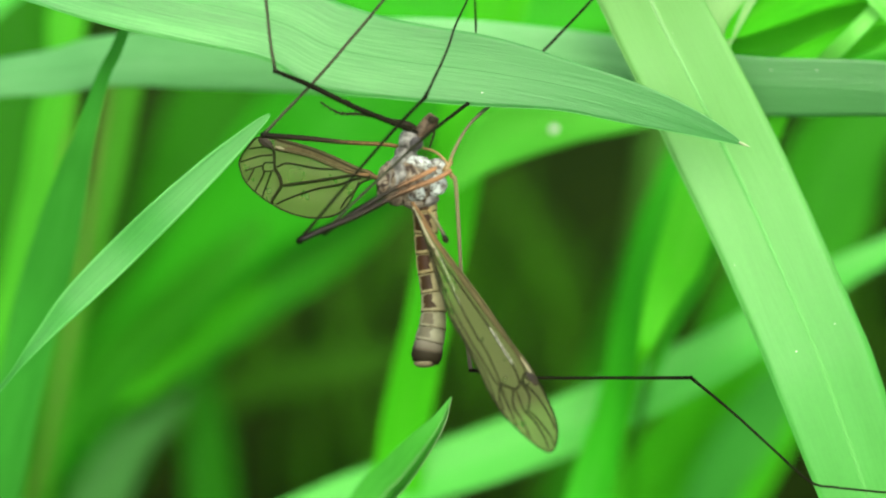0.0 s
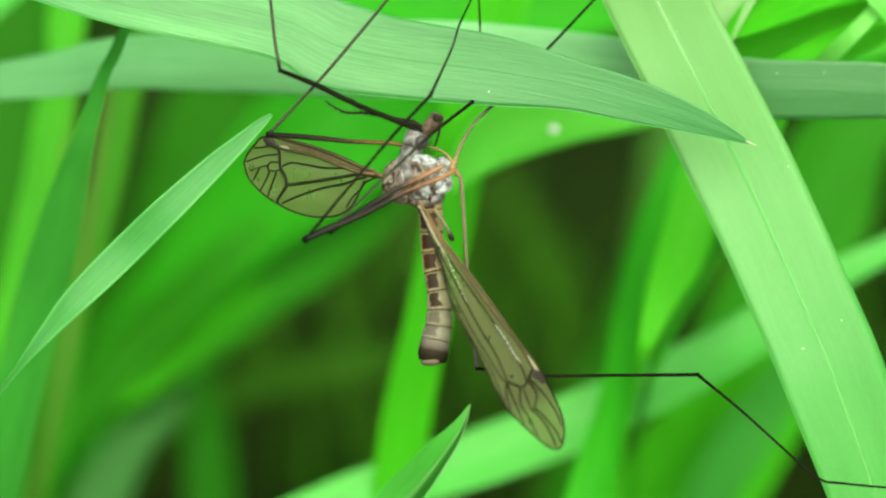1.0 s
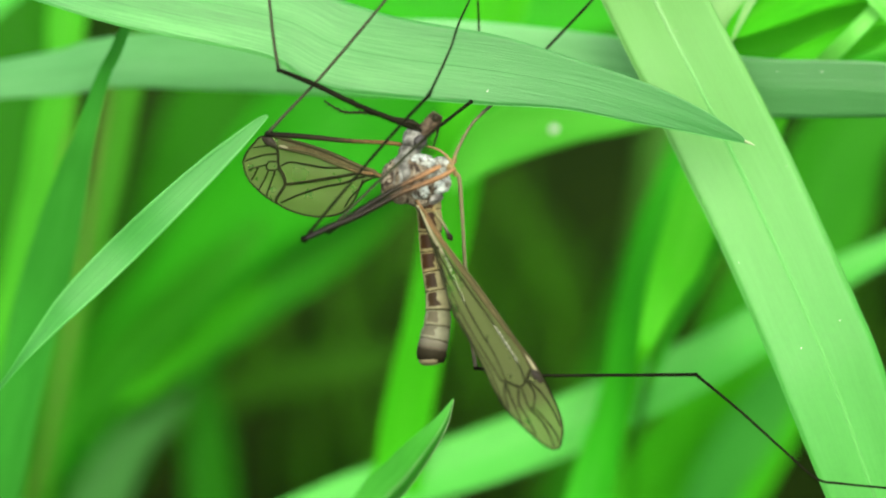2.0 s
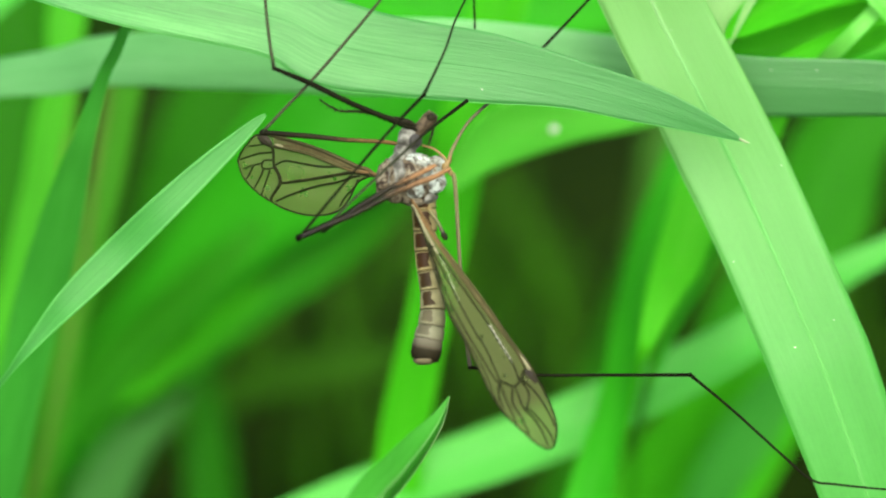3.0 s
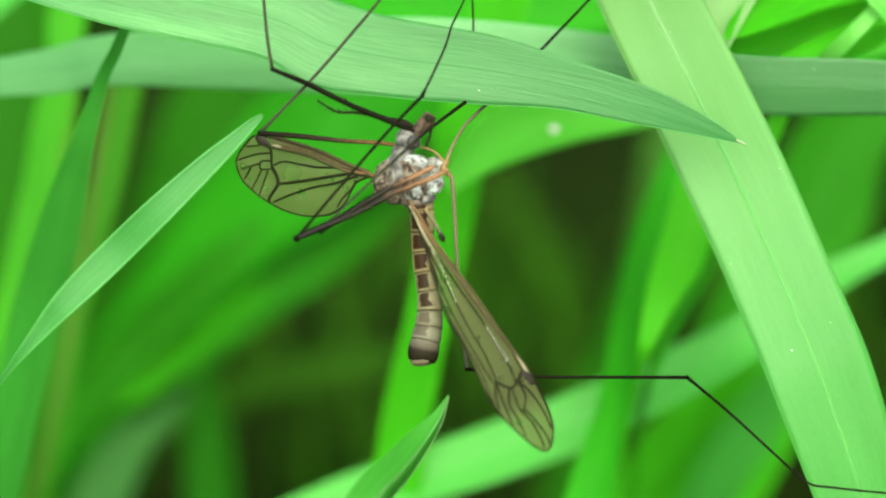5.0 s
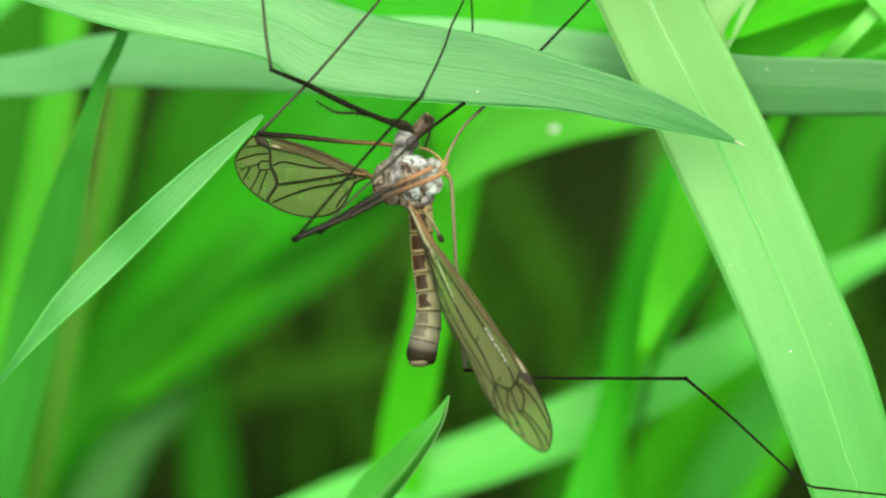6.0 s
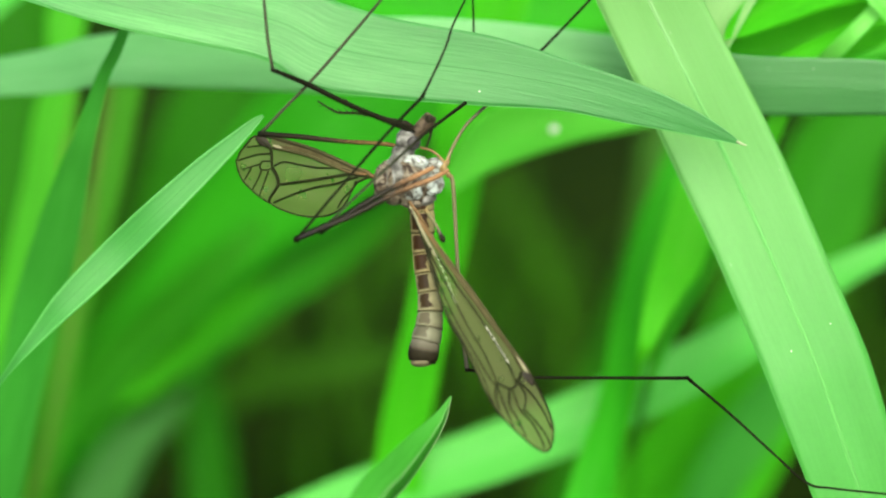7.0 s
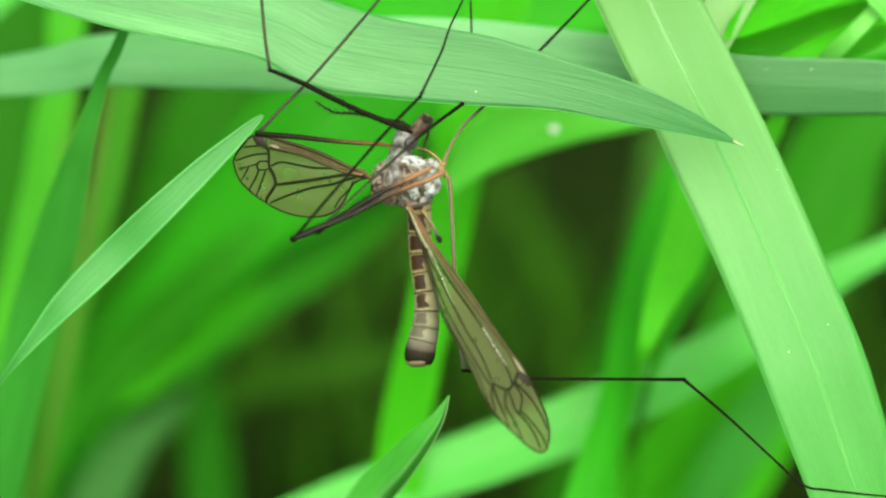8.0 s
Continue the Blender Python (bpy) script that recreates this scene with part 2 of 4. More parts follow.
THORAX = dusted_material("thorax dusted grey", (0.37, 0.43, 0.385), (0.17, 0.18, 0.145), (0.05, 0.034, 0.018), 2100.0)
SCUTUM = dusted_material("back plate brown grey", (0.150, 0.136, 0.094), (0.086, 0.068, 0.041), (0.032, 0.020, 0.0095), 1500.0)
HEAD = plain_material("head grey", [(0.38, (0.036, 0.036, 0.029)), (0.5, (0.10, 0.103, 0.087)), (0.62, (0.21, 0.222, 0.192))], scale=1000.0, rough=0.5)
EYE = plain_material("eye", [(0.3, (0.02, 0.02, 0.018)), (0.7, (0.04, 0.038, 0.034))], scale=6000.0, rough=0.35, spec=0.3)
SNOUT = plain_material("snout brown", [(0.38, (0.020, 0.015, 0.009)), (0.62, (0.085, 0.066, 0.040))], scale=1500.0, rough=0.45)
FEMUR = graded_material("femur", [(0.0, (0.23, 0.130, 0.058)), (0.22, (0.17, 0.097, 0.044)), (0.46, (0.011, 0.0098, 0.005)), (1.0, (0.0030, 0.0036, 0.0022))], rough=0.34, gloss=0.09)
FEMUR_BROWN = graded_material("femur brown", [(0.0, (0.13, 0.088, 0.030)), (0.30, (0.10, 0.068, 0.024)), (0.55, (0.018, 0.0160, 0.008)), (1.0, (0.0045, 0.0050, 0.0028))])
SHANK = graded_material("shank", [(0.0, (0.0028, 0.0032, 0.0012)), (0.15, (0.0062, 0.0072, 0.0027)), (0.9, (0.004, 0.0046, 0.0018)), (1.0, (0.003, 0.0034, 0.0013))])
SHANK_PALE = graded_material("shank pale", [(0.0, (0.0045, 0.0048, 0.0028)), (0.1, (0.033, 0.0415, 0.021)), (0.9, (0.027, 0.0355, 0.017)), (1.0, (0.009, 0.011, 0.005))])
SHANK_DUSKY = graded_material("shank dusky", [(0.0, (0.0045, 0.0048, 0.0028)), (0.1, (0.030, 0.037, 0.019)), (0.45, (0.024, 0.030, 0.015)), (0.72, (0.008, 0.009, 0.004)), (1.0, (0.0045, 0.0052, 0.0022))])
FEMUR_TAN = graded_material("femur tan", [(0.0, (0.16, 0.122, 0.05)), (0.2, (0.12, 0.118, 0.055)), (0.7, (0.078, 0.084, 0.042)), (1.0, (0.045, 0.045, 0.036))])
HIP = plain_material("hip orange brown", [(0.3, (0.12, 0.0784, 0.027)), (0.7, (0.22, 0.168, 0.07))], scale=1500.0)
FEELER = plain_material("feeler dark", [(0.3, (0.006, 0.0064, 0.003)), (0.7, (0.019, 0.0185, 0.009))], scale=2000.0, spec=0.05)
VEIN = plain_material("wing vein", [(0.3, (0.007, 0.0088, 0.0028)), (0.7, (0.017, 0.0195, 0.007))], scale=1500.0, spec=0.04)
VEIN_EDGE = graded_material("wing leading vein", [(0.0, (0.14, 0.084, 0.036)), (0.16, (0.085, 0.062, 0.026)), (0.36, (0.046, 0.046, 0.018)), (1.0, (0.028, 0.030, 0.0115))])
BAND = plain_material("wing leading band", [(0.3, (0.045, 0.040, 0.016)), (0.7, (0.075, 0.066, 0.028))], scale=1500.0, spec=0.05)
STIGMA = plain_material("wing stigma", [(0.3, (0.008, 0.0067, 0.004)), (0.7, (0.02, 0.0168, 0.009))], scale=1500.0)
STIGMA_PALE = plain_material("wing pale patch", [(0.3, (0.15, 0.15, 0.085)), (0.7, (0.22, 0.22, 0.13))], scale=1500.0)
WING = wing_material()
FULL, PART, FAINT = (1, 1, 1), (0.75, 0.75, 0.75), (0.25, 0.25, 0.25)
RINGS = [abdomen_material("abdomen ring", *look_of) for look_of in (
    ((0.205, 0.182, 0.080), (0.024, 0.0110, 0.0022), FULL, 0.655, 0.89),
    ((0.205, 0.182, 0.080), (0.024, 0.0110, 0.0022), FULL, 0.655, 0.89),
    ((0.205, 0.182, 0.080), (0.024, 0.0110, 0.0022), FULL, 0.66, 0.88),
    ((0.205, 0.182, 0.080), (0.026, 0.0120, 0.0025), FULL, 0.665, 0.86),
    ((0.195, 0.186, 0.092), (0.021, 0.0125, 0.0030), FULL, 0.675, 0.84),
    ((0.18, 0.178, 0.095), (0.023, 0.0145, 0.0040), FULL, 0.68, 0.82),
    ((0.150, 0.157, 0.092), (0.042, 0.034, 0.017), PART, 0.69, 0.80),
    ((0.138, 0.145, 0.092), (0.05, 0.046, 0.026), PART, 0.66, 0.80))]
RINGS.append(graded_material("abdomen last ring", [(0.0, (0.105, 0.104, 0.074)), (0.2, (0.066, 0.062, 0.042)), (0.32, (0.016, 0.0145, 0.008)), (1.0, (0.007, 0.0060, 0.003))], wander=0.08))
CLAW = plain_material("abdomen tip tan", [(0.3, (0.060, 0.056, 0.028)), (0.7, (0.115, 0.105, 0.058))], scale=1800.0)


# ---- shapes ----
def mesh_object(name, verts, faces, mat, origin, uvs=None, smooth=True):
    me = bpy.data.meshes.new(name)
    me.from_pydata([tuple(Vector(v) - origin) for v in verts], [], faces)
    me.materials.append(mat)
    if uvs:
        layer = me.uv_layers.new(name="UVMap")
        for loop in me.loops:
            layer.data[loop.index].uv = uvs[loop.vertex_index]
    if smooth:
        me.polygons.foreach_set("use_smooth", [True] * len(me.polygons))
    me.update()
    return new(name, me)


def under(ob, parent, label=""):
    ob.parent = parent
    return tagged(ob, label)


def curve_points(rows, steps):
    """Rows of numbers joined by a smooth curve that passes through each."""
    rows = [np.array(r, float) for r in rows]
    rows = [2 * rows[0] - rows[1]] + rows + [2 * rows[-1] - rows[-2]]
    out = []
    for a, b, c, d in zip(rows, rows[1:], rows[2:], rows[3:]):
        for i in range(steps):
            s = i / steps
            out.append(0.5 * (2 * b + (c - a) * s + (2 * a - 5 * b + 4 * c - d) * s ** 2 + (3 * b - a - 3 * c + d) * s ** 3))
    out.append(rows[-2])
    return out


def tube(name, rows, mat, origin, sides=8, steps=6, bumps=0.0, flat=1.0):
    """A tapered limb through rows of (across, up, deep, diameter)."""
    pts = curve_points(rows, steps)
    c = [at(p) for p in pts]
    r = [max(p[3], 0.02) * 0.0005 for p in pts]
    verts, uvs, faces = [], [], []
    n = len(c)
    for i in range(n):
        tan = (c[min(i + 1, n - 1)] - c[max(i - 1, 0)]).normalized()
        side = tan.cross(AWAY).normalized()
        top = side.cross(tan)
        for j in range(sides):
            a = 2 * math.pi * j / sides
            k = 1 + bumps * noise.noise(Vector((i * 0.9, j * 0.7, n)))
            verts.append(c[i] + (side * math.cos(a) + top * math.sin(a) * flat) * r[i] * k)
            uvs.append((j / sides, i / (n - 1)))
    for i in range(n - 1):
        for j in range(sides):
            a, b = i * sides + j, i * sides + (j + 1) % sides
            faces.append((a, b, b + sides, a + sides))
    faces.append(tuple(range(sides))[::-1])
    faces.append(tuple((n - 1) * sides + j for j in range(sides)))
    return mesh_object(name, verts, faces, mat, origin, uvs)


def lump(name, p, size, mat, origin, roll=0.0, rough=0.0, seed=0, detail=4, freq=1.6):
    """A rounded body: an uneven ellipsoid, size across, up and deep in millimetres, turned by roll in the hanging plane."""
    bm = bmesh.new()
    bmesh.ops.create_icosphere(bm, subdivisions=detail, radius=0.5)
    turn = radians(roll)
    verts = []
    for v in bm.verts:
        k = 1 + rough * noise.fractal(v.co * freq * 2 + Vector((seed, seed * 2, 0)), 0.8, 2.0, 4)
        x, y, z = v.co.x * size[0] * k, v.co.y * size[1] * k, v.co.z * size[2] * k
        verts.append(at((p[0] + x * math.cos(turn) - y * math.sin(turn), p[1] + x * math.sin(turn) + y * math.cos(turn), p[2] + z)))
    faces = [tuple(v.index for v in f.verts) for f in bm.faces]
    bm.free()
    return mesh_object(name, verts, faces, mat, origin)


def blade(rows, label, mat, turn=(0, 0), fold=0.12, root=None, rib=0.0, steps=8, seed=0, group="", margin=0.0, rimmed=(0, 1), margin_mat=None):
    """A grass blade through rows of (across, up, deep, width) from its tip on, then down to its root on the ground (x, y in metres).
    The width is taken across the hanging plane. turn: degrees by which its face turns about its length at tip and base; fold: depth of its channel."""
    pts = curve_points(rows, steps)
    spine = [at(p) for p in pts]
    wide = [max(p[3], 0.12) * 0.001 for p in pts]
    if root:
        a, b = spine[-1], Vector((root[0], root[1], -0.004))
        lead = (spine[-1] - spine[-3]).normalized() * (b - a).length * 0.4
        last = wide[-1]
        for i in range(1, 13):
            s = i / 12
            spine.append(a * (1 - s) ** 3 + (a + lead) * 3 * s * (1 - s) ** 2 + Vector((b.x, b.y, b.z + (a.z - b.z) * 0.35)) * 3 * s * s * (1 - s) + b * s ** 3)
            wide.append(last * (1 - 0.45 * s))
    origin = spine[-1].copy()
    origin.z = 0
    n, across = len(spine), 14
    length = 0.0
    front, back, uvs, ribs, rims = [], [], [], [], ([], [])
    for i in range(n):
        tan = (spine[min(i + 1, n - 1)] - spine[max(i - 1, 0)]).normalized()
        side = tan.cross(-AWAY).normalized()
        face = side.cross(tan)
        q = Matrix.Rotation(radians(turn[0] + (turn[1] - turn[0]) * i / (n - 1)), 3, tan)
        side, face = q @ side, q @ face
        if face.dot(AWAY) > 0:
            face = -face
        if i:
            length += (spine[i] - spine[i - 1]).length
        w = wide[i] / max(0.5, math.cos(radians(turn[0] + (turn[1] - turn[0]) * i / (n - 1)))) * (1 + 0.03 * noise.noise(Vector((length * 90, seed * 3.1, 0))))
        for j in range(across + 1):
            x = 2 * j / across - 1
            sag = -fold * w * (1 - abs(x) ** 1.5) + 0.00005 * noise.noise(Vector((x * 1.5, length * 60, seed))) * (w / 0.006)
            ridge = 0.000008 * math.sin(x * 15) * (w / 0.006)
            p = spine[i] + side * (x * w / 2) + face * (sag + ridge)
            thick = (0.00016 - 0.00014 * abs(x)) * min(1, w / 0.002)
            front.append(p + face * thick / 2)
            back.append(p - face * thick / 2)
            uvs.append((x * w * 500, length * 1000))
            if j == across // 2:
                ribs.append((p, side, face, w, length))
            if j in (0, across):
                rims[j // across].append((p, side * (1 if j else -1), face, w, length))
    m = across + 1
    verts, faces, half = front + back, [], n * m
    for i in range(n - 1):
        for j in range(across):
            a = i * m + j
            faces.append((a, a + 1, a + m + 1, a + m))
            faces.append((half + a, half + a + m, half + a + m + 1, half + a + 1))
        a, b = i * m, i * m + across
        faces.append((a, a + m, half + a + m, half + a))
        faces.append((b, half + b, half + b + m, b + m))
    faces.append(tuple(range(m)) + tuple(half + j for j in reversed(range(m))))
    e = (n - 1) * m
    faces.append(tuple(e + j for j in reversed(range(m))) + tuple(half + e + j for j in range(m)))
    ob = mesh_object("grass_blade", verts, faces, mat, origin, uvs + uvs)
    for poly in ob.data.polygons:
        if poly.index >= (n - 1) * (2 * across + 2) or poly.index % (2 * across + 2) >= 2 * across:
            poly.use_smooth = False
    ob.location = origin
    tagged(ob, label, "grass blade", group)
    rib_mat, share = (RIB, rib) if rib else (rib_material(mat), 0.022)
    rv, rf, ru = [], [], []
    for i, (p, side, face, w, far) in enumerate(ribs):
        k = w * share
        for x, h in ((-0.5, -0.00001), (-0.2, 0.00001), (0.2, 0.00001), (0.5, -0.00001)):
            rv.append(p + side * x * k + face * (h * (1.6 if rib else 1) + 0.000085))
            ru.append((x * k * 1000, far * 1000))
        if i:
            for j in range(3):
                a = (i - 1) * 4 + j
                rf.append((a, a + 1, a + 5, a + 4))
    under(mesh_object("midrib", rv, rf, rib_mat, origin, ru), ob, "pale raised midrib" if rib_mat is RIB else "")
    for rim in [rims[k] for k in rimmed] if margin else ():
        rv, rf, ru = [], [], []
        for i, (p, side, face, w, far) in enumerate(rim):
            k = margin * 0.001 * min(1, w / 0.0015)
            for x, h in ((-1.0, -0.00003), (-0.4, 0.00002), (0.25, 0.00002), (0.3, -0.00006)):
                rv.append(p + side * x * k + face * (h + 0.00004))
                ru.append((x * k * 1000, far * 1000))
            if i:
                for j in range(3):
                    a = (i - 1) * 4 + j
                    rf.append((a, a + 1, a + 5, a + 4))
        under(mesh_object("margin", rv, rf, margin_mat or MARGIN, origin, ru), ob, "thin pale margin")
    return ob


# ---- ground ----
def ground():
    verts, faces = [], []
    radii = [0, 0.06, 0.12, 0.18, 0.25, 0.33, 0.42, 0.55, 0.7, 0.9, 1.3, 2, 4, 10, 40, 200, 1200]
    turns = 72
    for r in radii:
        for j in range(turns):
            a = 2 * math.pi * j / turns
            x, y = r * math.cos(a), 0.25 + r * math.sin(a)
            verts.append(Vector((x, y, (0.012 * noise.noise(Vector((x * 9, y * 9, 0))) if r < 3 else 0.0) - 0.001)))
    for i in range(len(radii) - 1):
        for j in range(turns):
            a, b = i * turns + j, i * turns + (j + 1) % turns
            faces.append((a, b, b + turns, a + turns))
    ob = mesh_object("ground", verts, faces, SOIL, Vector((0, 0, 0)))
    tagged(ob, "soil under the grass, shade put into its dark colour", "ground", kind="structure")


ground()


def undergrowth(name, count, box, tall, wide, mat, label, seed, gap=None):
    """Many short blades rooted in the soil: one sheet of grass."""
    rng = random.Random(seed)
    verts, faces, uvs = [], [], []
    for _ in range(count):
        x, y = rng.uniform(box[0], box[1]), rng.uniform(box[2], box[3])
        if gap and gap[0] < x < gap[1] and gap[2] < y < gap[3]:
            continue
        h, w = rng.uniform(*tall), rng.uniform(*wide)
        a, lean = rng.uniform(0, 2 * math.pi), rng.uniform(0.1, 0.8) * h
        dx, dy = math.cos(a), math.sin(a)
        turn = a + math.pi / 2 + rng.uniform(-0.6, 0.6)
        sx, sy = math.cos(turn) * w / 2, math.sin(turn) * w / 2
        base = len(verts)
        for i in range(6):
            s = i / 5
            k = (1 - s ** 2.2) * (0.7 + 0.6 * s * (1 - s) * 2)
            cx, cy, cz = x + dx * lean * s * s, y + dy * lean * s * s, h * (s - 0.25 * s * s * lean / h) - 0.004
            for e, d in ((-1, 0.0), (0, -0.1 * w), (1, 0.0)):
                verts.append(Vector((cx + sx * k * e, cy + sy * k * e, cz + d)))
                uvs.append((e * w * 500 + 20 * (base % 97), s * h * 1000 + base % 31))
        for i in range(5):
            for j in range(2):
                q = base + i * 3 + j
                faces.append((q, q + 1, q + 4, q + 3))
    ob = mesh_object(name, verts, faces, mat, Vector((0, 0, 0)), uvs)
    tagged(ob, label, "grass", kind="stuff")


undergrowth("grass", 1100, (-0.9, 0.9, 0.20, 0.40), (0.02, 0.08), (0.002, 0.006), GRASS_SHADE, "short undergrowth of grass on the soil, shade put into its green", 3)
undergrowth("grass", 3200, (-2.0, 2.0, 0.9, 3.0), (0.10, 0.26), (0.004, 0.009), GRASS_DEEP_SHADE, "tall green meadow grass farther back", 4)
# Mostly unseen grass on both sides, added to keep light off the ground.
undergrowth("grass", 900, (-1.2, -0.14, -0.5, 0.9), (0.10, 0.24), (0.004, 0.009), GRASS_DEEP_SHADE, "tall green grass added beside the view to shade the soil", 5)
undergrowth("grass", 900, (0.14, 1.2, -0.5, 0.9), (0.10, 0.24), (0.004, 0.009), GRASS_DEEP_SHADE, "tall green grass added beside the view to shade the soil", 6)
undergrowth("grass", 12000, (-5, 5, -5, 6), (0.10, 0.28), (0.006, 0.014), GRASS_DEEP_SHADE, "tall green meadow grass all around", 7, gap=(-1.2, 1.2, -0.6, 3.0))

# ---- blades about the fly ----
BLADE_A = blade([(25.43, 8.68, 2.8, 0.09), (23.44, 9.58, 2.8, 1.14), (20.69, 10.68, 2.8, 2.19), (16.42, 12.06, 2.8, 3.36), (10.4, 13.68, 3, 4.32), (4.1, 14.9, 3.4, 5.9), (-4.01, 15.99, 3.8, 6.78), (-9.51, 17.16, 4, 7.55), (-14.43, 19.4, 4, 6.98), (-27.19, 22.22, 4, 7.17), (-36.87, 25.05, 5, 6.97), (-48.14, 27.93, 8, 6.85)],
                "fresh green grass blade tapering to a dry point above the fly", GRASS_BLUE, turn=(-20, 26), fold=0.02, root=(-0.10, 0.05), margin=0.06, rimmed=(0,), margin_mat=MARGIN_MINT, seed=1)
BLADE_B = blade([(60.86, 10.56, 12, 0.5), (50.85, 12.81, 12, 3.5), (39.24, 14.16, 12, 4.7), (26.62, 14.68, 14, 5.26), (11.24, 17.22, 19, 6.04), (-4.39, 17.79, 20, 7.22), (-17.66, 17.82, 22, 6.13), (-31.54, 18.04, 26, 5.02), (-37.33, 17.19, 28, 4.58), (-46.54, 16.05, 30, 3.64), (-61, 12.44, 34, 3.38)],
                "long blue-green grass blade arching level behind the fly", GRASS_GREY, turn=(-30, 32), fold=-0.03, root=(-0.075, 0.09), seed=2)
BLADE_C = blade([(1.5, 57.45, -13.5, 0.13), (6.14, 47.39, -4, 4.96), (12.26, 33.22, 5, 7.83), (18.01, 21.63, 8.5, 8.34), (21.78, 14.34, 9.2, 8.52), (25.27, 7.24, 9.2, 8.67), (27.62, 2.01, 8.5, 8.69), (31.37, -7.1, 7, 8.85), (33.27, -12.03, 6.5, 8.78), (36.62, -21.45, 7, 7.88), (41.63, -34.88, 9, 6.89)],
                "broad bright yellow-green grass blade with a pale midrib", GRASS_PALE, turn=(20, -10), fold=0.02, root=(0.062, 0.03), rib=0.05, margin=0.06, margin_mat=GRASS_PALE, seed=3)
BLADE_D = blade([(-14.71, 11.44, 5, 0.24), (-15.48, 10.82, 5, 0.72), (-17.26, 9.18, 5, 1.3), (-19.81, 6.87, 5, 1.92), (-23.75, 3.17, 5, 2.45), (-27.18, 0, 6, 2.61), (-29.93, -2.71, 6, 2.47), (-32.11, -4.93, 6, 2.08), (-33.85, -6.84, 6.5, 1.5), (-35.89, -9.19, 7, 0.83), (-37.62, -11.2, 8, 0.44), (-41.77, -15.79, 10, 0.35)],
                "slender light green grass blade with a folded edge", GRASS_MINT, turn=(0, 0), fold=0.09, root=(-0.05, 0.02), margin=0.19, margin_mat=MARGIN_MINT, seed=4)
BLADE_E = blade([(0.65, -12.15, -1, 0.09), (-0.37, -14.07, -1.4, 1.21), (-1.93, -15.99, -2.5, 2.21), (-3.71, -17.87, -5, 2.9), (-5.41, -19.49, -8, 3.2), (-7.91, -23.17, -13, 3.27)],
                "young green grass blade rising to a sharp tip", GRASS_EDGE, turn=(-30, -30), fold=-0.24, root=(-0.022, 0.005), rib=0.025, margin=0.07, rimmed=(0,), seed=5)
STAY = "grass blades behind the fly"


def behind(rows, label, mat, **more):
    return blade(rows, label, mat, group=STAY, **more)


behind([(-43.03, 38.07, 75, 0.68), (-49.81, 33.32, 75, 3.39), (-53.89, 30.27, 75, 3.8), (-58.64, 26.54, 75, 4.07), (-66.78, 20.43, 75, 4.07)],
       "bright green grass blade crossing high, out of focus", GRASS_LIGHT, turn=(10, 10), root=(-0.12, 0.14), seed=30)
behind([(-26.87, 22.78, 13.6, 0.15), (-27.68, 20.76, 13.6, 0.71), (-28.64, 19.14, 13.6, 1.01), (-29.41, 17.51, 14, 1.16), (-30.69, 15.32, 15, 1.32), (-32.58, 10.34, 17, 2.11), (-34.32, 6.33, 20, 3.35), (-36.2, 1.65, 23, 4.47), (-38.76, -4.83, 27, 5.1), (-41.02, -12.08, 30, 4.96), (-43.84, -21.33, 34, 5.06)],
       "dark green upright grass blade crossing before a level blade", GRASS_DUSK, turn=(10, 20), fold=0.12, root=(-0.05, 0.11), seed=6)
behind([(-40.34, 36.33, 60, 1.27), (-42.12, 28.06, 60, 4.45), (-42.76, 20.42, 60, 4.07), (-43.84, 14.06, 60, 4.84), (-44.79, 7.06, 60, 5.34), (-46.57, -1.21, 60, 5.73), (-48.29, -10.12, 60, 6.11), (-49.56, -20.3, 60, 6.24), (-50.64, -30.48, 60, 6.24)],
       "vivid green upright grass blade, out of focus", GRASS_WARM, turn=(0, 10), root=(-0.10, 0.17), seed=7)
behind([(-33.51, 27.02, 62, 1.93), (-34.92, 21.89, 62, 3.21), (-36.4, 15.47, 62, 3.59), (-37.81, 9.05, 62, 3.98), (-39.67, 2.63, 62, 4.36), (-42.11, -6.35, 62, 4.24), (-43.91, -15.34, 62, 4.11), (-45.83, -25.61, 62, 4.11)],
       "yellowish green upright grass blade, out of focus", GRASS_OLIVE, turn=(20, 20), root=(-0.09, 0.19), seed=8)
behind([(6.12, 36.35, 120, 4.84), (-9.03, 23.69, 120, 20.95), (-18.86, 14.26, 120, 20.63), (-31.16, 3.12, 125, 14.43), (-42.71, -10.93, 130, 11.68), (-54.63, -25.36, 135, 11.03), (-71.07, -42.17, 140, 9.49)],
       "broad green grass blade leaning across, out of focus", GRASS, turn=(10, 10), root=(-0.15, 0.21), seed=9)
# Darker lower side of the leaning blade, its shade put into a second blade.
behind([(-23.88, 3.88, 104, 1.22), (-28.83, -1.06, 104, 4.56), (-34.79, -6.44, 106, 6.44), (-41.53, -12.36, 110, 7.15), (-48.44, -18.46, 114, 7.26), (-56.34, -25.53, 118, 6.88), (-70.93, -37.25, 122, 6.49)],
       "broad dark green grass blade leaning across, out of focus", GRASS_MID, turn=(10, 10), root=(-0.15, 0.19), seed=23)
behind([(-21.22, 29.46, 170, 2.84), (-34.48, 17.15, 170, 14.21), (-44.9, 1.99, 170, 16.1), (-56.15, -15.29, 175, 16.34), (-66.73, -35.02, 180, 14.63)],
       "dark green grass blade leaning, out of focus", GRASS_DEEP_SHADE, turn=(25, 10), root=(-0.14, 0.26), seed=10)
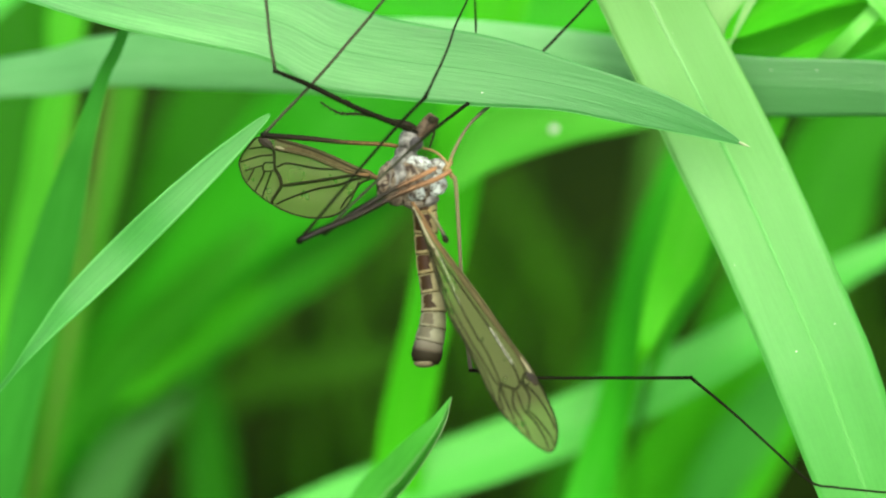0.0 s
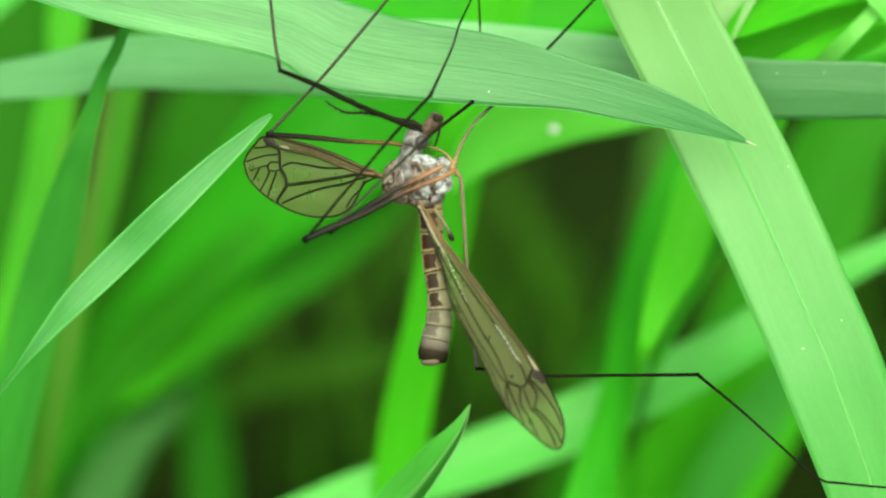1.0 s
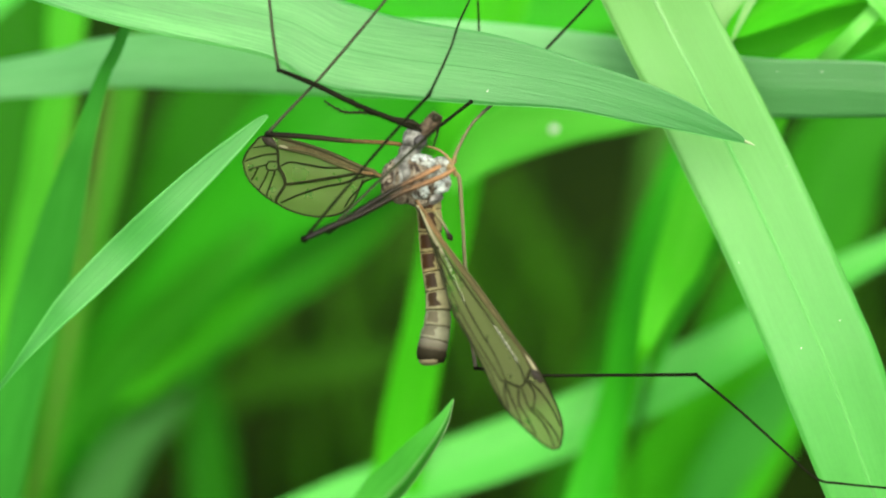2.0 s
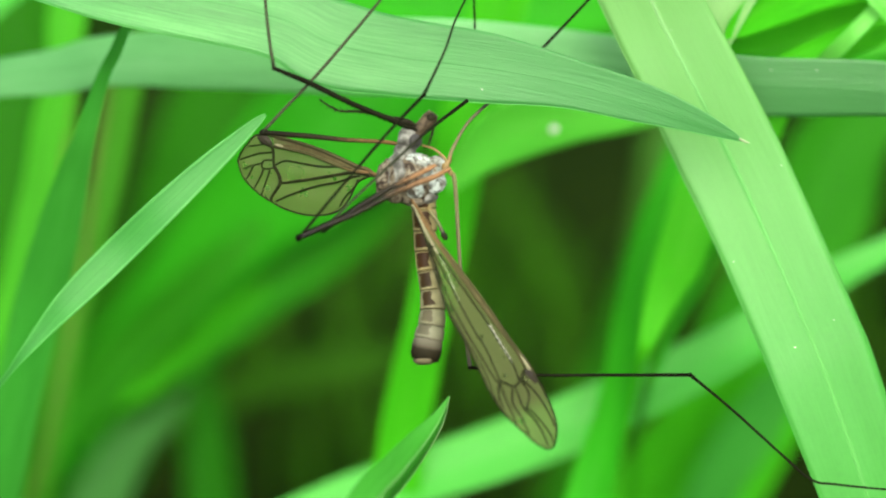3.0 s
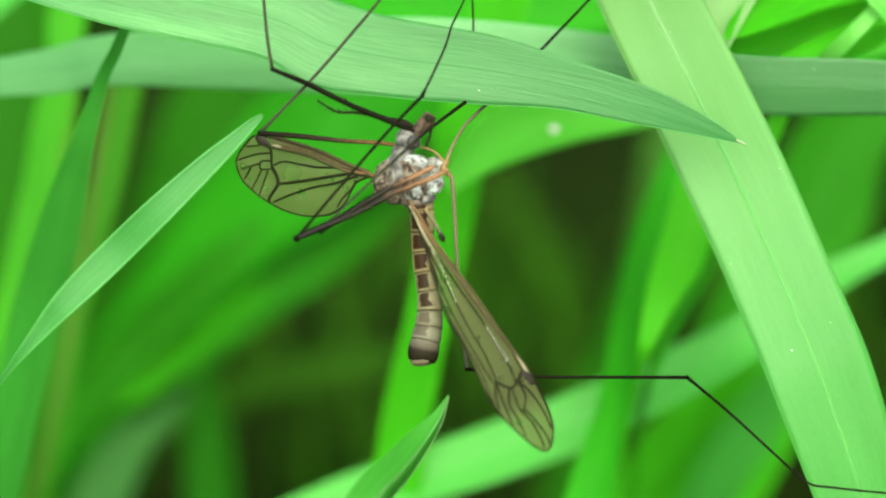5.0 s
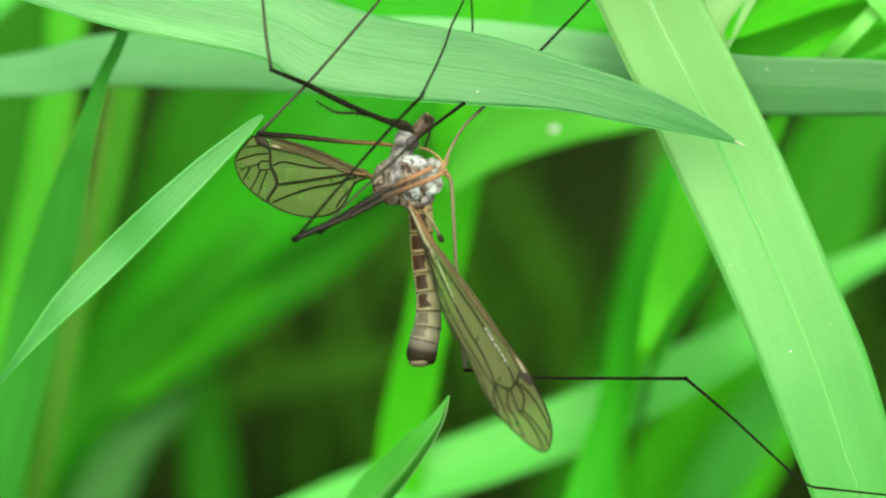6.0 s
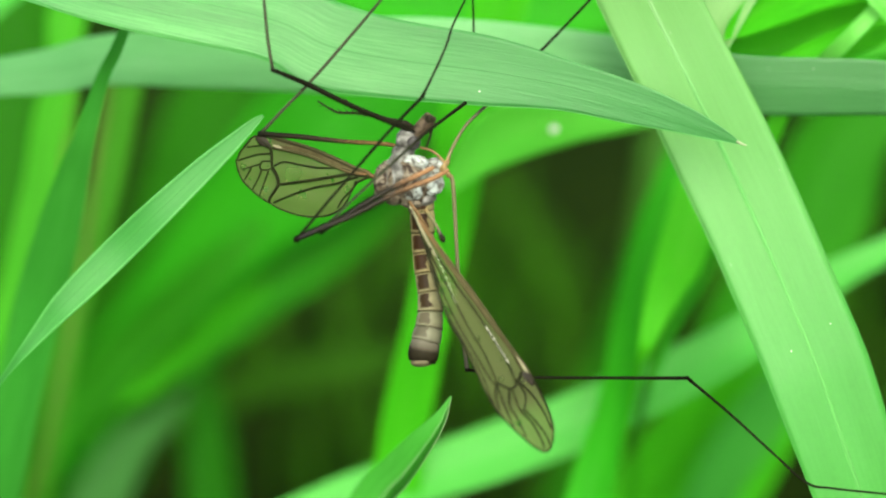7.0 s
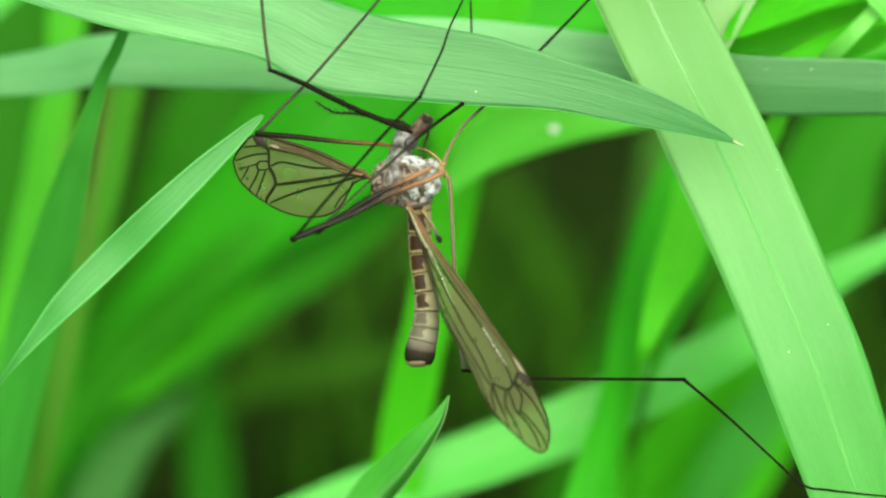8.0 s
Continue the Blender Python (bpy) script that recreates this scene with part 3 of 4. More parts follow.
behind([(9.4, 36.2, 48, 3.61), (6.14, 26.56, 48, 5.72), (4.16, 19.94, 48, 6.14), (2.65, 14.52, 48, 6.14), (1.45, 8.49, 48, 5.66), (0.6, 3.07, 48, 5.3), (-1.57, -7.17, 48, 4.82), (-3.71, -16.96, 50, 5.23), (-5.34, -28.17, 52, 5.4)],
       "bright green upright grass blade behind the fly", GRASS_LIT, turn=(15, 0), root=(-0.005, 0.12), seed=11)
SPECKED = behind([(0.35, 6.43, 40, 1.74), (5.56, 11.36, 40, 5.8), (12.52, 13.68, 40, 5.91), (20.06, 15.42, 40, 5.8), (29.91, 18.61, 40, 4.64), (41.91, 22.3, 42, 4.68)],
                 "light green grass blade lying across, with a pale speck", GRASS_LIT_LIME, turn=(10, 0), root=(0.10, 0.12), seed=12)
behind([(32.3, 21.33, 70, 1.99), (30.3, 16.01, 70, 3.32), (26.52, 7.25, 66, 4.31), (23.1, 0, 60, 4.2), (20.37, -7.3, 52, 3.56), (18.5, -14.86, 46, 3.46), (16.33, -21.01, 42, 3.98), (14.96, -25.56, 40, 4.64), (13.83, -29.79, 38, 4.94)],
       "green upright grass blade, out of focus", GRASS, turn=(20, 10), root=(0.03, 0.12), seed=13)
behind([(43.2, 32.3, 170, 3.79), (38.65, 19.99, 170, 8.53), (35.83, 10.58, 172, 6.1), (32.88, -0.87, 176, 3.47), (29.36, -15.51, 180, 2.34), (24.97, -35.02, 180, 1.95)],
       "dull grey-green upright grass blade, far out of focus", GRASS_DULL, turn=(0, 0), root=(0.03, 0.24), seed=24)
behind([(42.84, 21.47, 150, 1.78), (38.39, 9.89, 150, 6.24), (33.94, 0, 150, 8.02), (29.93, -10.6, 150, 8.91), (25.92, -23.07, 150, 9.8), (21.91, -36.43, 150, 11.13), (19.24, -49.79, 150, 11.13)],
       "dim green upright grass blade, far out of focus", GRASS_DEEP_SHADE, turn=(0, 0), root=(0.04, 0.22), seed=40)
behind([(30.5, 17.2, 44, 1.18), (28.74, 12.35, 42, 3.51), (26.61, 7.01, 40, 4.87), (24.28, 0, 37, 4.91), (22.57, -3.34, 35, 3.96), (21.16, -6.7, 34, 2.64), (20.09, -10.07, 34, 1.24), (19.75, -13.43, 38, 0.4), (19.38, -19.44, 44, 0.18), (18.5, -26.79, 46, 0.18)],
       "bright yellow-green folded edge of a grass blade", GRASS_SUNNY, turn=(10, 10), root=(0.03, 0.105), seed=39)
# Shade next to the bright folded edge, drawn as a narrow dark strip.
behind([(32.84, 6.5, 42, 0.35), (30.5, 2.99, 42, 0.59), (27.71, -0.52, 40, 0.64), (24.34, -4.53, 38, 0.69), (22.05, -9.08, 37, 0.8), (20.63, -13.58, 36, 0.63), (20.49, -17.5, 42, 0.29), (21.25, -29.2, 60, 0.19)],
       "dark strip for the shade beside a grass blade, out of focus", GRASS_MID, turn=(-30, -20), root=(0.02, 0.15), seed=18)
behind([(34.05, 6.65, 47, 0.72), (30.33, 2.46, 47, 1.56), (26.73, -3.52, 46, 1.79), (24.11, -7.78, 45, 1.66), (22.51, -11.7, 45, 1.43), (21.26, -15.5, 45, 0.71), (21.04, -19.39, 50, 0.36), (21.63, -29.72, 64, 0.26)],
       "mid green grass blade edge behind a dark shade strip, out of focus", GRASS, turn=(-20, -10), root=(0.025, 0.16), seed=41)
behind([(57.43, 5.58, 52, 1.6), (48.11, -0.06, 52, 2.7), (42.71, -2.82, 52, 3.44), (37.8, -6.38, 52, 4.66), (30.44, -10.98, 52, 5.15), (23.07, -14.67, 52, 5.65), (14.48, -18.65, 52, 6.01), (6.14, -21.84, 52, 6.01), (-2.39, -24.67, 52, 5.65), (-11.29, -27.55, 52, 5.15), (-22.34, -32.46, 52, 4.66)],
       "light green grass blade slanting across low, softly blurred", GRASS_LIGHT, turn=(20, 20), root=(-0.04, 0.12), seed=14)
behind([(50.19, -8.58, 90, 2.88), (42.25, -17.23, 90, 12.26), (35.77, -24.44, 90, 16.58), (30, -33.1, 90, 17.31), (26.39, -40.31, 90, 14.42)],
       "broad green grass blade low behind, out of focus", GRASS_LIT, turn=(0, 0), root=(0.05, 0.16), seed=25)
behind([(44.41, -10.32, 80, 1.11), (40.94, -17.25, 80, 5.54), (37.27, -22.79, 80, 6.93), (34.02, -27.64, 80, 6.37), (31.94, -32.49, 80, 5.82), (30.9, -38.73, 80, 5.82)],
       "pale green grass blade low behind, far out of focus", GRASS_DUSK, turn=(0, 0), root=(0.10, 0.22), seed=26)
behind([(-70.2, 51.83, 140, 3.45), (-65.03, 38.9, 140, 10.35), (-64.86, 29.41, 140, 10.78), (-65.89, 16.47, 140, 10.52), (-66.93, 1.81, 140, 10.52), (-67.96, -17.16, 140, 10.35), (-68.82, -39.59, 140, 10.35)],
       "green upright grass blade, far out of focus", GRASS_DEEP_SHADE, turn=(0, 0), root=(-0.14, 0.22), seed=27)
behind([(-35.28, -19.79, 116, 0.48), (-39.25, -23.6, 116, 3.5), (-44.42, -28.13, 116, 6.04), (-47.99, -34.88, 116, 7.95), (-49.58, -41.24, 116, 7.95)],
       "pale grey-green leaf low behind, far out of focus", GRASS_HAZY, turn=(0, 0), root=(-0.08, 0.18), seed=28)
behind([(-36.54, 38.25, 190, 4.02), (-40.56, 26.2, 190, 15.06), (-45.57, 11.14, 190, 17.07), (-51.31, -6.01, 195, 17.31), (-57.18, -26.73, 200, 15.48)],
       "dark green grass blade, far out of focus", GRASS_DEEP_SHADE, turn=(0, 0), root=(-0.12, 0.29), seed=29)
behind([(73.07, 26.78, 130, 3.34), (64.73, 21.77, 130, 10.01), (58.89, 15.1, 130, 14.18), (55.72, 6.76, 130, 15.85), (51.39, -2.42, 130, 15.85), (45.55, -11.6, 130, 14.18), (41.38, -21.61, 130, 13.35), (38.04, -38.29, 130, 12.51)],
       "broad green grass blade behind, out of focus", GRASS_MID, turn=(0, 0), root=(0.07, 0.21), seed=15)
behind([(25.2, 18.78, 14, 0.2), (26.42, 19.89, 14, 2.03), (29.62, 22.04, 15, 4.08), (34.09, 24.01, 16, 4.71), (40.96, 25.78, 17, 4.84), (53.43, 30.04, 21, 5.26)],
       "curled bright green leaf catching light", GRASS_LIT, turn=(25, 10), root=(0.12, 0.10), seed=16)
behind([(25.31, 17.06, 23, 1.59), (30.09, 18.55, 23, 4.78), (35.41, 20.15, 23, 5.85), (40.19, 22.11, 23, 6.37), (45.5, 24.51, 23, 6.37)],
       "mid green leaf under the curled one", GRASS_LIT, turn=(0, 0), root=(0.10, 0.14), seed=20)
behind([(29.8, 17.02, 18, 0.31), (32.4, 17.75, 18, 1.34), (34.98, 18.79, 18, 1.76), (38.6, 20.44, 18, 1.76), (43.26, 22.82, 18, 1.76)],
       "narrow vivid green blade beside the stalk", GRASS_LIT, turn=(10, 10), root=(0.11, 0.12), seed=32)
behind([(32.72, 14.67, 21, 1.26), (34.89, 17.14, 17, 1.44), (36.75, 19.19, 15, 1.43), (38.78, 21.32, 15, 1.32), (41.84, 24.79, 15, 1.32)],
       "pale green grass stalk slanting up", GRASS_STALK, turn=(0, 0), root=(0.09, 0.11), seed=21)
behind([(33.33, 33.08, 12, 0.2), (29.5, 27.73, 13, 3.02), (25.61, 22.07, 14, 4.05), (23.21, 16.85, 15, 4.07), (23.98, 11.37, 17, 4.63), (28.82, 1.1, 20, 4.19), (37.46, -17.05, 24, 3.21), (44.61, -32.89, 26, 3.24)],
       "pale yellow-green blade tucked behind the broad one", GRASS_PALE, turn=(10, 10), root=(0.055, 0.07), seed=33)
behind([(33.95, 14.79, 28, 0.55), (32.04, 11.95, 28, 1.86), (30.01, 7.19, 29, 2.19), (30.16, 0.61, 30, 2.21), (35.76, -13.31, 32, 2.01)],
       "bright narrow blade tucked under the level one", GRASS_SUNNY, turn=(10, 10), root=(0.06, 0.09), seed=34)
behind([(36.75, 24.85, 14, 0.2), (38.01, 22.83, 14, 0.6), (39.27, 21.41, 14, 0.81), (41.53, 19.39, 15, 0.92), (45.86, 14.89, 16, 0.92)],
       "thin yellowed blade crossing the stalk", GRASS_STALK, turn=(0, 0), root=(0.11, 0.08), seed=35)
behind([(-40.59, 24.24, 60, 0.38), (-41.61, 15.97, 60, 0.57), (-42.76, 9.61, 60, 0.64), (-44.03, 2.61, 60, 0.57), (-45.43, -5.03, 60, 0.51), (-47.34, -16.48, 60, 0.76)],
       "thin yellowed stem, out of focus", GRASS_DRY, turn=(0, 0), root=(-0.09, 0.16), seed=36)
behind([(-37.23, 24.46, 62, 0.39), (-38.26, 16.11, 62, 0.64), (-39.67, 7.77, 62, 0.64), (-40.89, -1.86, 62, 0.64), (-42.3, -9.56, 62, 0.64), (-43.91, -17.91, 62, 0.51), (-45.83, -25.61, 62, 0.51), (-48.4, -32.03, 62, 0.64)],
       "thin yellowed stem, out of focus", GRASS_DRY, turn=(0, 0), root=(-0.08, 0.16), seed=37)
behind([(-3.65, 10.03, 128, 1.66), (-11.1, 4.64, 128, 6.63), (-18.89, -0.75, 128, 8.62), (-27.26, -6.21, 128, 8.62), (-34.72, -12.35, 128, 7.95), (-40.93, -17.15, 128, 6.96), (-47.39, -21.79, 128, 5.3), (-56.26, -26.84, 128, 4.14), (-74.9, -37.2, 128, 4.14)],
       "broad green grass blade leaning low, out of focus", GRASS_LEAN, turn=(0, 0), root=(-0.14, 0.23), seed=38)
# Highlight along the broad leaning blade, added as a narrow bright blade.
behind([(-24.6, -4.62, 112, 0.63), (-29.69, -9.16, 112, 2.82), (-35.56, -13.86, 112, 3.6), (-40.89, -18.25, 112, 2.82), (-44.73, -21.62, 113, 1.1), (-48.79, -25.03, 116, 0.32), (-68.5, -41.31, 122, 0.32)],
       "bright streak of light on a leaning grass blade, out of focus", GRASS_LIT, turn=(10, 10), root=(-0.15, 0.19), seed=42)
behind([(43.59, 19.34, 70, 1.99), (48.91, 23.32, 70, 5.32), (54.22, 27.98, 70, 6.65), (60.87, 33.29, 70, 7.31)],
       "green leaf behind the stalk, out of focus", GRASS, turn=(0, 0), root=(0.12, 0.16), seed=22)
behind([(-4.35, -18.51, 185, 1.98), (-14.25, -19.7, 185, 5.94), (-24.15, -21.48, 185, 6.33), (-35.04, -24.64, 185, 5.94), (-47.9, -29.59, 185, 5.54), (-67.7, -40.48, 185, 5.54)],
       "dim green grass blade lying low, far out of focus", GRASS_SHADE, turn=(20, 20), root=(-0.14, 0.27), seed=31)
behind([(-39.57, -16.7, 165, 0.93), (-39.38, -26.03, 165, 5.6), (-38.82, -34.43, 165, 8.03), (-37.89, -47.5, 165, 8.4)],
       "dim green upright grass blade, far out of focus", GRASS_MID, turn=(0, 0), root=(-0.07, 0.24), seed=17)
behind([(32.88, 36.13, 90, 4.33), (24.23, 32.52, 90, 7.93), (14.13, 30.36, 90, 7.93), (4.04, 31.08, 90, 7.93), (-6.06, 32.52, 90, 7.93), (-19.19, 36.41, 92, 7.27), (-35.58, 43.45, 95, 6.62)],
       "pale green grass blade arching overhead, out of focus", GRASS, turn=(10, 10), root=(-0.14, 0.20), seed=19)


# ---- flecks and a dry point on the blades ----
def fleck(ob, p, size, label, mat=FLECK, name="fleck"):
    under(lump(name, p, (size, size * 0.8, size * 0.5), mat, ob.location, 20, 0.15, size * 10, 2), ob, label)


for p, size in (((29.99, -8.69, 4.7), 0.13), ((33.32, -6.34, 4.8), 0.10), ((24.72, -1.39, 4.4), 0.07), ((28.76, 6.75, 4.2), 0.07), ((19.36, 18.16, 3.6), 0.07)):
    fleck(BLADE_C, p, size, "tiny white fleck")
fleck(SPECKED, (11.2, 12.05, 36.6), 0.95, "pale round fleck")
fleck(BLADE_A, (3.28, 13.15, 2.9), 0.12, "tiny white fleck")
under(tube("dry_tip", [(24.86, 8.97, 2.7, 0.23), (25.25, 8.78, 2.7, 0.23), (25.72, 8.59, 2.7, 0.09)], TIP, BLADE_A.location, flat=0.4), BLADE_A, "withered pinkish tip")
fleck(BLADE_B, (32.98, 15.79, 11.2), 0.11, "tiny white fleck")
fleck(BLADE_B, (29.05, 15.8, 11.8), 0.10, "tiny white fleck")


# ---- crane fly ----
SPREAD = {
    "lead": [(-0.035, 0.022), (0.022, 0.008), (0.057, -0.044), (0.146, -0.089), (0.312, -0.217), (0.459, -0.299), (0.626, -0.359), (0.754, -0.396), (0.861, -0.363), (0.918, -0.242), (0.975, -0.102), (1.004, 0.037)],
    "hind": [(-0.035, 0.040), (0.022, 0.042), (0.057, 0.062), (0.114, 0.131), (0.147, 0.237), (0.187, 0.410), (0.240, 0.555), (0.325, 0.660), (0.436, 0.714), (0.547, 0.717), (0.670, 0.665), (0.751, 0.592), (0.816, 0.524), (0.889, 0.426), (0.956, 0.311), (0.988, 0.176), (1.004, 0.037)],
    "inner": [(0.049, -0.005), (0.157, -0.006), (0.314, -0.085), (0.461, -0.175), (0.596, -0.210), (0.723, -0.230)],
    "veins": [(0.19, [(0.137, -0.010), (0.235, -0.046), (0.393, -0.019), (0.531, -0.036), (0.640, -0.043), (0.710, 0.031)]),
              (0.28, [(0.049, 0.028), (0.156, 0.018), (0.261, 0.074), (0.462, 0.186), (0.644, 0.281), (0.682, 0.283)]),
              (0.21, [(0.106, 0.048), (0.156, 0.083), (0.262, 0.181), (0.396, 0.262), (0.536, 0.379), (0.632, 0.477), (0.720, 0.576)]),
              (0.17, [(0.122, 0.108), (0.146, 0.221), (0.214, 0.384), (0.255, 0.533)]),
              (0.26, [(0.804, -0.327), (0.740, -0.226), (0.730, -0.121), (0.729, -0.030), (0.723, 0.059)]),
              (0.30, [(0.723, 0.059), (0.690, 0.167), (0.682, 0.283), (0.704, 0.379), (0.747, 0.515), (0.755, 0.585)]),
              (0.16, [(0.734, -0.145), (0.799, -0.120), (0.843, -0.101), (0.943, -0.019), (0.987, 0.025)]),
              (0.15, [(0.752, -0.257), (0.808, -0.243), (0.920, -0.191)]),
              (0.15, [(0.733, -0.029), (0.798, -0.013), (0.818, 0.033), (0.897, 0.094), (0.960, 0.152)]),
              (0.15, [(0.818, 0.033), (0.809, 0.105), (0.753, 0.099), (0.723, 0.067)]),
              (0.15, [(0.884, 0.099), (0.919, 0.225), (0.943, 0.299)]),
              (0.15, [(0.805, 0.121), (0.832, 0.237), (0.868, 0.371), (0.880, 0.424)]),
              (0.15, [(0.753, 0.116), (0.780, 0.249), (0.815, 0.440), (0.824, 0.510)])],
    "glints": [], "stigma": [(0.845, -0.352), (0.800, -0.325), (0.740, -0.240)], "pale": [(0.720, -0.268), (0.679, -0.257), (0.650, -0.248)]}
HANGING = {
    "lead": [(-0.018, -0.029), (0.053, -0.061), (0.148, -0.054), (0.221, -0.102), (0.316, -0.162), (0.409, -0.215), (0.505, -0.255), (0.589, -0.290), (0.652, -0.345), (0.712, -0.420), (0.771, -0.413), (0.828, -0.397), (0.892, -0.349), (0.944, -0.248), (0.977, -0.102), (0.993, 0.118), (0.982, 0.262)],
    "hind": [(-0.013, 0.012), (0.047, 0.081), (0.123, 0.193), (0.180, 0.259), (0.243, 0.376), (0.311, 0.539), (0.372, 0.635), (0.411, 0.653), (0.465, 0.656), (0.530, 0.667), (0.607, 0.700), (0.673, 0.745), (0.745, 0.745), (0.814, 0.666), (0.878, 0.562), (0.938, 0.433), (0.982, 0.262)],
    "inner": [(0.055, 0.008), (0.177, -0.009), (0.321, -0.049), (0.449, -0.123), (0.554, -0.196), (0.648, -0.264), (0.721, -0.251)],
    "veins": [(0.16, [(0.160, 0.151), (0.193, 0.113), (0.322, 0.074), (0.503, -0.019), (0.676, -0.051), (0.736, 0.041)]),
              (0.15, [(0.145, 0.172), (0.197, 0.216), (0.318, 0.274), (0.472, 0.343), (0.579, 0.334), (0.683, 0.430)]),
              (0.15, [(0.131, 0.192), (0.180, 0.259), (0.340, 0.480), (0.461, 0.535), (0.565, 0.533), (0.668, 0.521), (0.686, 0.445)]),
              (0.13, [(0.150, 0.228), (0.219, 0.395), (0.348, 0.577), (0.499, 0.623), (0.606, 0.615), (0.738, 0.728)]),
              (0.22, [(0.721, -0.231), (0.735, -0.037), (0.740, 0.104), (0.733, 0.226), (0.685, 0.437)]),
              (0.18, [(0.685, 0.437), (0.714, 0.596), (0.764, 0.685)]),
              (0.16, [(0.738, -0.066), (0.811, -0.193), (0.888, -0.225), (0.945, -0.190)]),
              (0.16, [(0.737, -0.020), (0.792, -0.034), (0.823, 0.185), (0.817, 0.260), (0.744, 0.192)]),
              (0.15, [(0.817, 0.260), (0.882, 0.165), (0.948, 0.168), (0.977, 0.204)]),
              (0.16, [(0.734, 0.232), (0.776, 0.439), (0.829, 0.428), (0.901, 0.472)]),
              (0.15, [(0.823, 0.185), (0.871, 0.095), (0.944, 0.008), (0.982, 0.039)]),
              (0.15, [(0.689, 0.459), (0.734, 0.520), (0.786, 0.556), (0.842, 0.607)])],
    "glints": [((0.210, 0.134), (0.378, 0.301), 22), ((0.514, -0.020), (0.668, -0.056), 20)],
    "stigma": [(0.722, -0.225), (0.752, -0.275), (0.785, -0.315)], "pale": [(0.670, -0.325), (0.715, -0.345), (0.756, -0.345)]}


def wing(plan, hinge, long_axis, wide_axis, lift, fly, origin, label, edge_scale=1.0):
    """A wing laid out by (share of length, share of width) on two axes in millimetres, a membrane with a net of veins."""
    h, a, b = (Vector(v) for v in (hinge, long_axis, wide_axis))
    nrm = a.cross(b).normalized()
    if nrm.z > 0:
        nrm = -nrm

    def place(s, t, up=0.0):
        return h + a * s + b * t + nrm * (lift * math.sin(math.pi * min(max(s, 0), 1)) * (1 - (t * 1.2) ** 2) + 0.048 * math.sin(t * 16) * min(1, s * 3) + up)

    def spread(pts, count):
        """Points at even steps of length along a smooth line."""
        fine = np.array(curve_points(pts, 8))
        far = np.concatenate([[0], np.cumsum(np.hypot(*np.diff(fine, axis=0).T))])
        return [[np.interp(g, far, fine[:, k]) for k in (0, 1)] for g in np.linspace(0, far[-1], count)]

    rows, cols = 48, 18
    lead, hind = spread(plan["lead"], rows + 1), spread(plan["hind"], rows + 1)
    verts, faces, uvs = [], [], []
    for i in range(rows + 1):
        for j in range(cols + 1):
            s, t = (lead[i][k] + (hind[i][k] - lead[i][k]) * j / cols for k in (0, 1))
            verts.append(at(place(s, t)))
            uvs.append((t, s))
    for i in range(rows):
        for j in range(cols):
            q = i * (cols + 1) + j
            faces.append((q, q + 1, q + cols + 2, q + cols + 1))
    skin = under(mesh_object("wing", verts, faces, WING, origin, uvs), fly, label)

    def vein(pts, d, mat=VEIN, name="vein"):
        rows = [(*place(s, t, 0.06), 1.08 * d * (1 - 0.25 * i / (len(pts) - 1))) for i, (s, t) in enumerate(pts)]
        return under(tube(name, rows, mat, origin, sides=6, steps=5), skin)

    cut = len(plan["lead"]) * 3 // 5
    vein(plan["lead"][:cut + 1], 0.34 * edge_scale, VEIN_EDGE, "leading_vein")
    vein(plan["lead"][cut:], 0.17, VEIN, "rim_vein")
    vein(plan["hind"], 0.16, VEIN, "rim_vein")
    vein(plan["inner"], 0.30 * edge_scale, VEIN_EDGE, "leading_vein")
    for d, pts in plan["veins"]:
        vein(pts, d)
    # brown band between the two leading veins
    inner = spread(plan["inner"], 25)
    vs, fs = [], []
    for i, (s, t) in enumerate(inner):
        k = int(np.argmin([abs(p[0] - s) for p in lead[:rows * 2 // 3]]))
        vs += [at(place(lead[k][0], lead[k][1], 0.025)), at(place(s, t, 0.025))]
        if i:
            fs.append((2 * i - 2, 2 * i - 1, 2 * i + 1, 2 * i))
    under(mesh_object("leading_band", vs, fs, BAND, origin), skin, "brown leading band")
    if plan["glints"]:
        vein([(0.0, 0.02), (0.06, 0.06), (0.13, 0.11), (0.20, 0.13)], 0.24, STIGMA_PALE, "pale_vein")
    # Sparkle on the veins, modelled as rows of tiny white lumps.
    for (s0, t0), (s1, t1), count in plan["glints"]:
        vs, fs = [], []
        for k in range(count):
            g = k / (count - 1)
            c = at(place(s0 + (s1 - s0) * g, t0 + (t1 - t0) * g, 0.12))
            base, size = len(vs), (0.000055 if s0 < 0.4 else 0.00008) * (0.75 + 0.45 * math.sin(k * 2.3))
            vs += [c + RIGHT * size, c + UP * size, c - RIGHT * size, c - UP * size, c - AWAY * size, c + AWAY * size]
            for e, f in ((0, 1), (1, 2), (2, 3), (3, 0)):
                fs += [(base + e, base + f, base + 4), (base + f, base + e, base + 5)]
        under(mesh_object("hair_row", vs, fs, FLECK, origin), skin, "row of tiny pale glints along the vein")
    under(tube("stigma", [(*place(s, t, 0.05), d) for (s, t), d in zip(plan["stigma"], (0.36, 0.85, 0.4))], STIGMA, origin, 8, 6, 0.0, 0.3), skin, "dark wing spot")
    under(tube("pale_patch", [(*place(s, t, 0.06), d) for (s, t), d in zip(plan["pale"], (0.08, 0.22, 0.08))], STIGMA_PALE, origin, 8, 6, 0.0, 0.3), skin, "pale wing spot")
    return skin


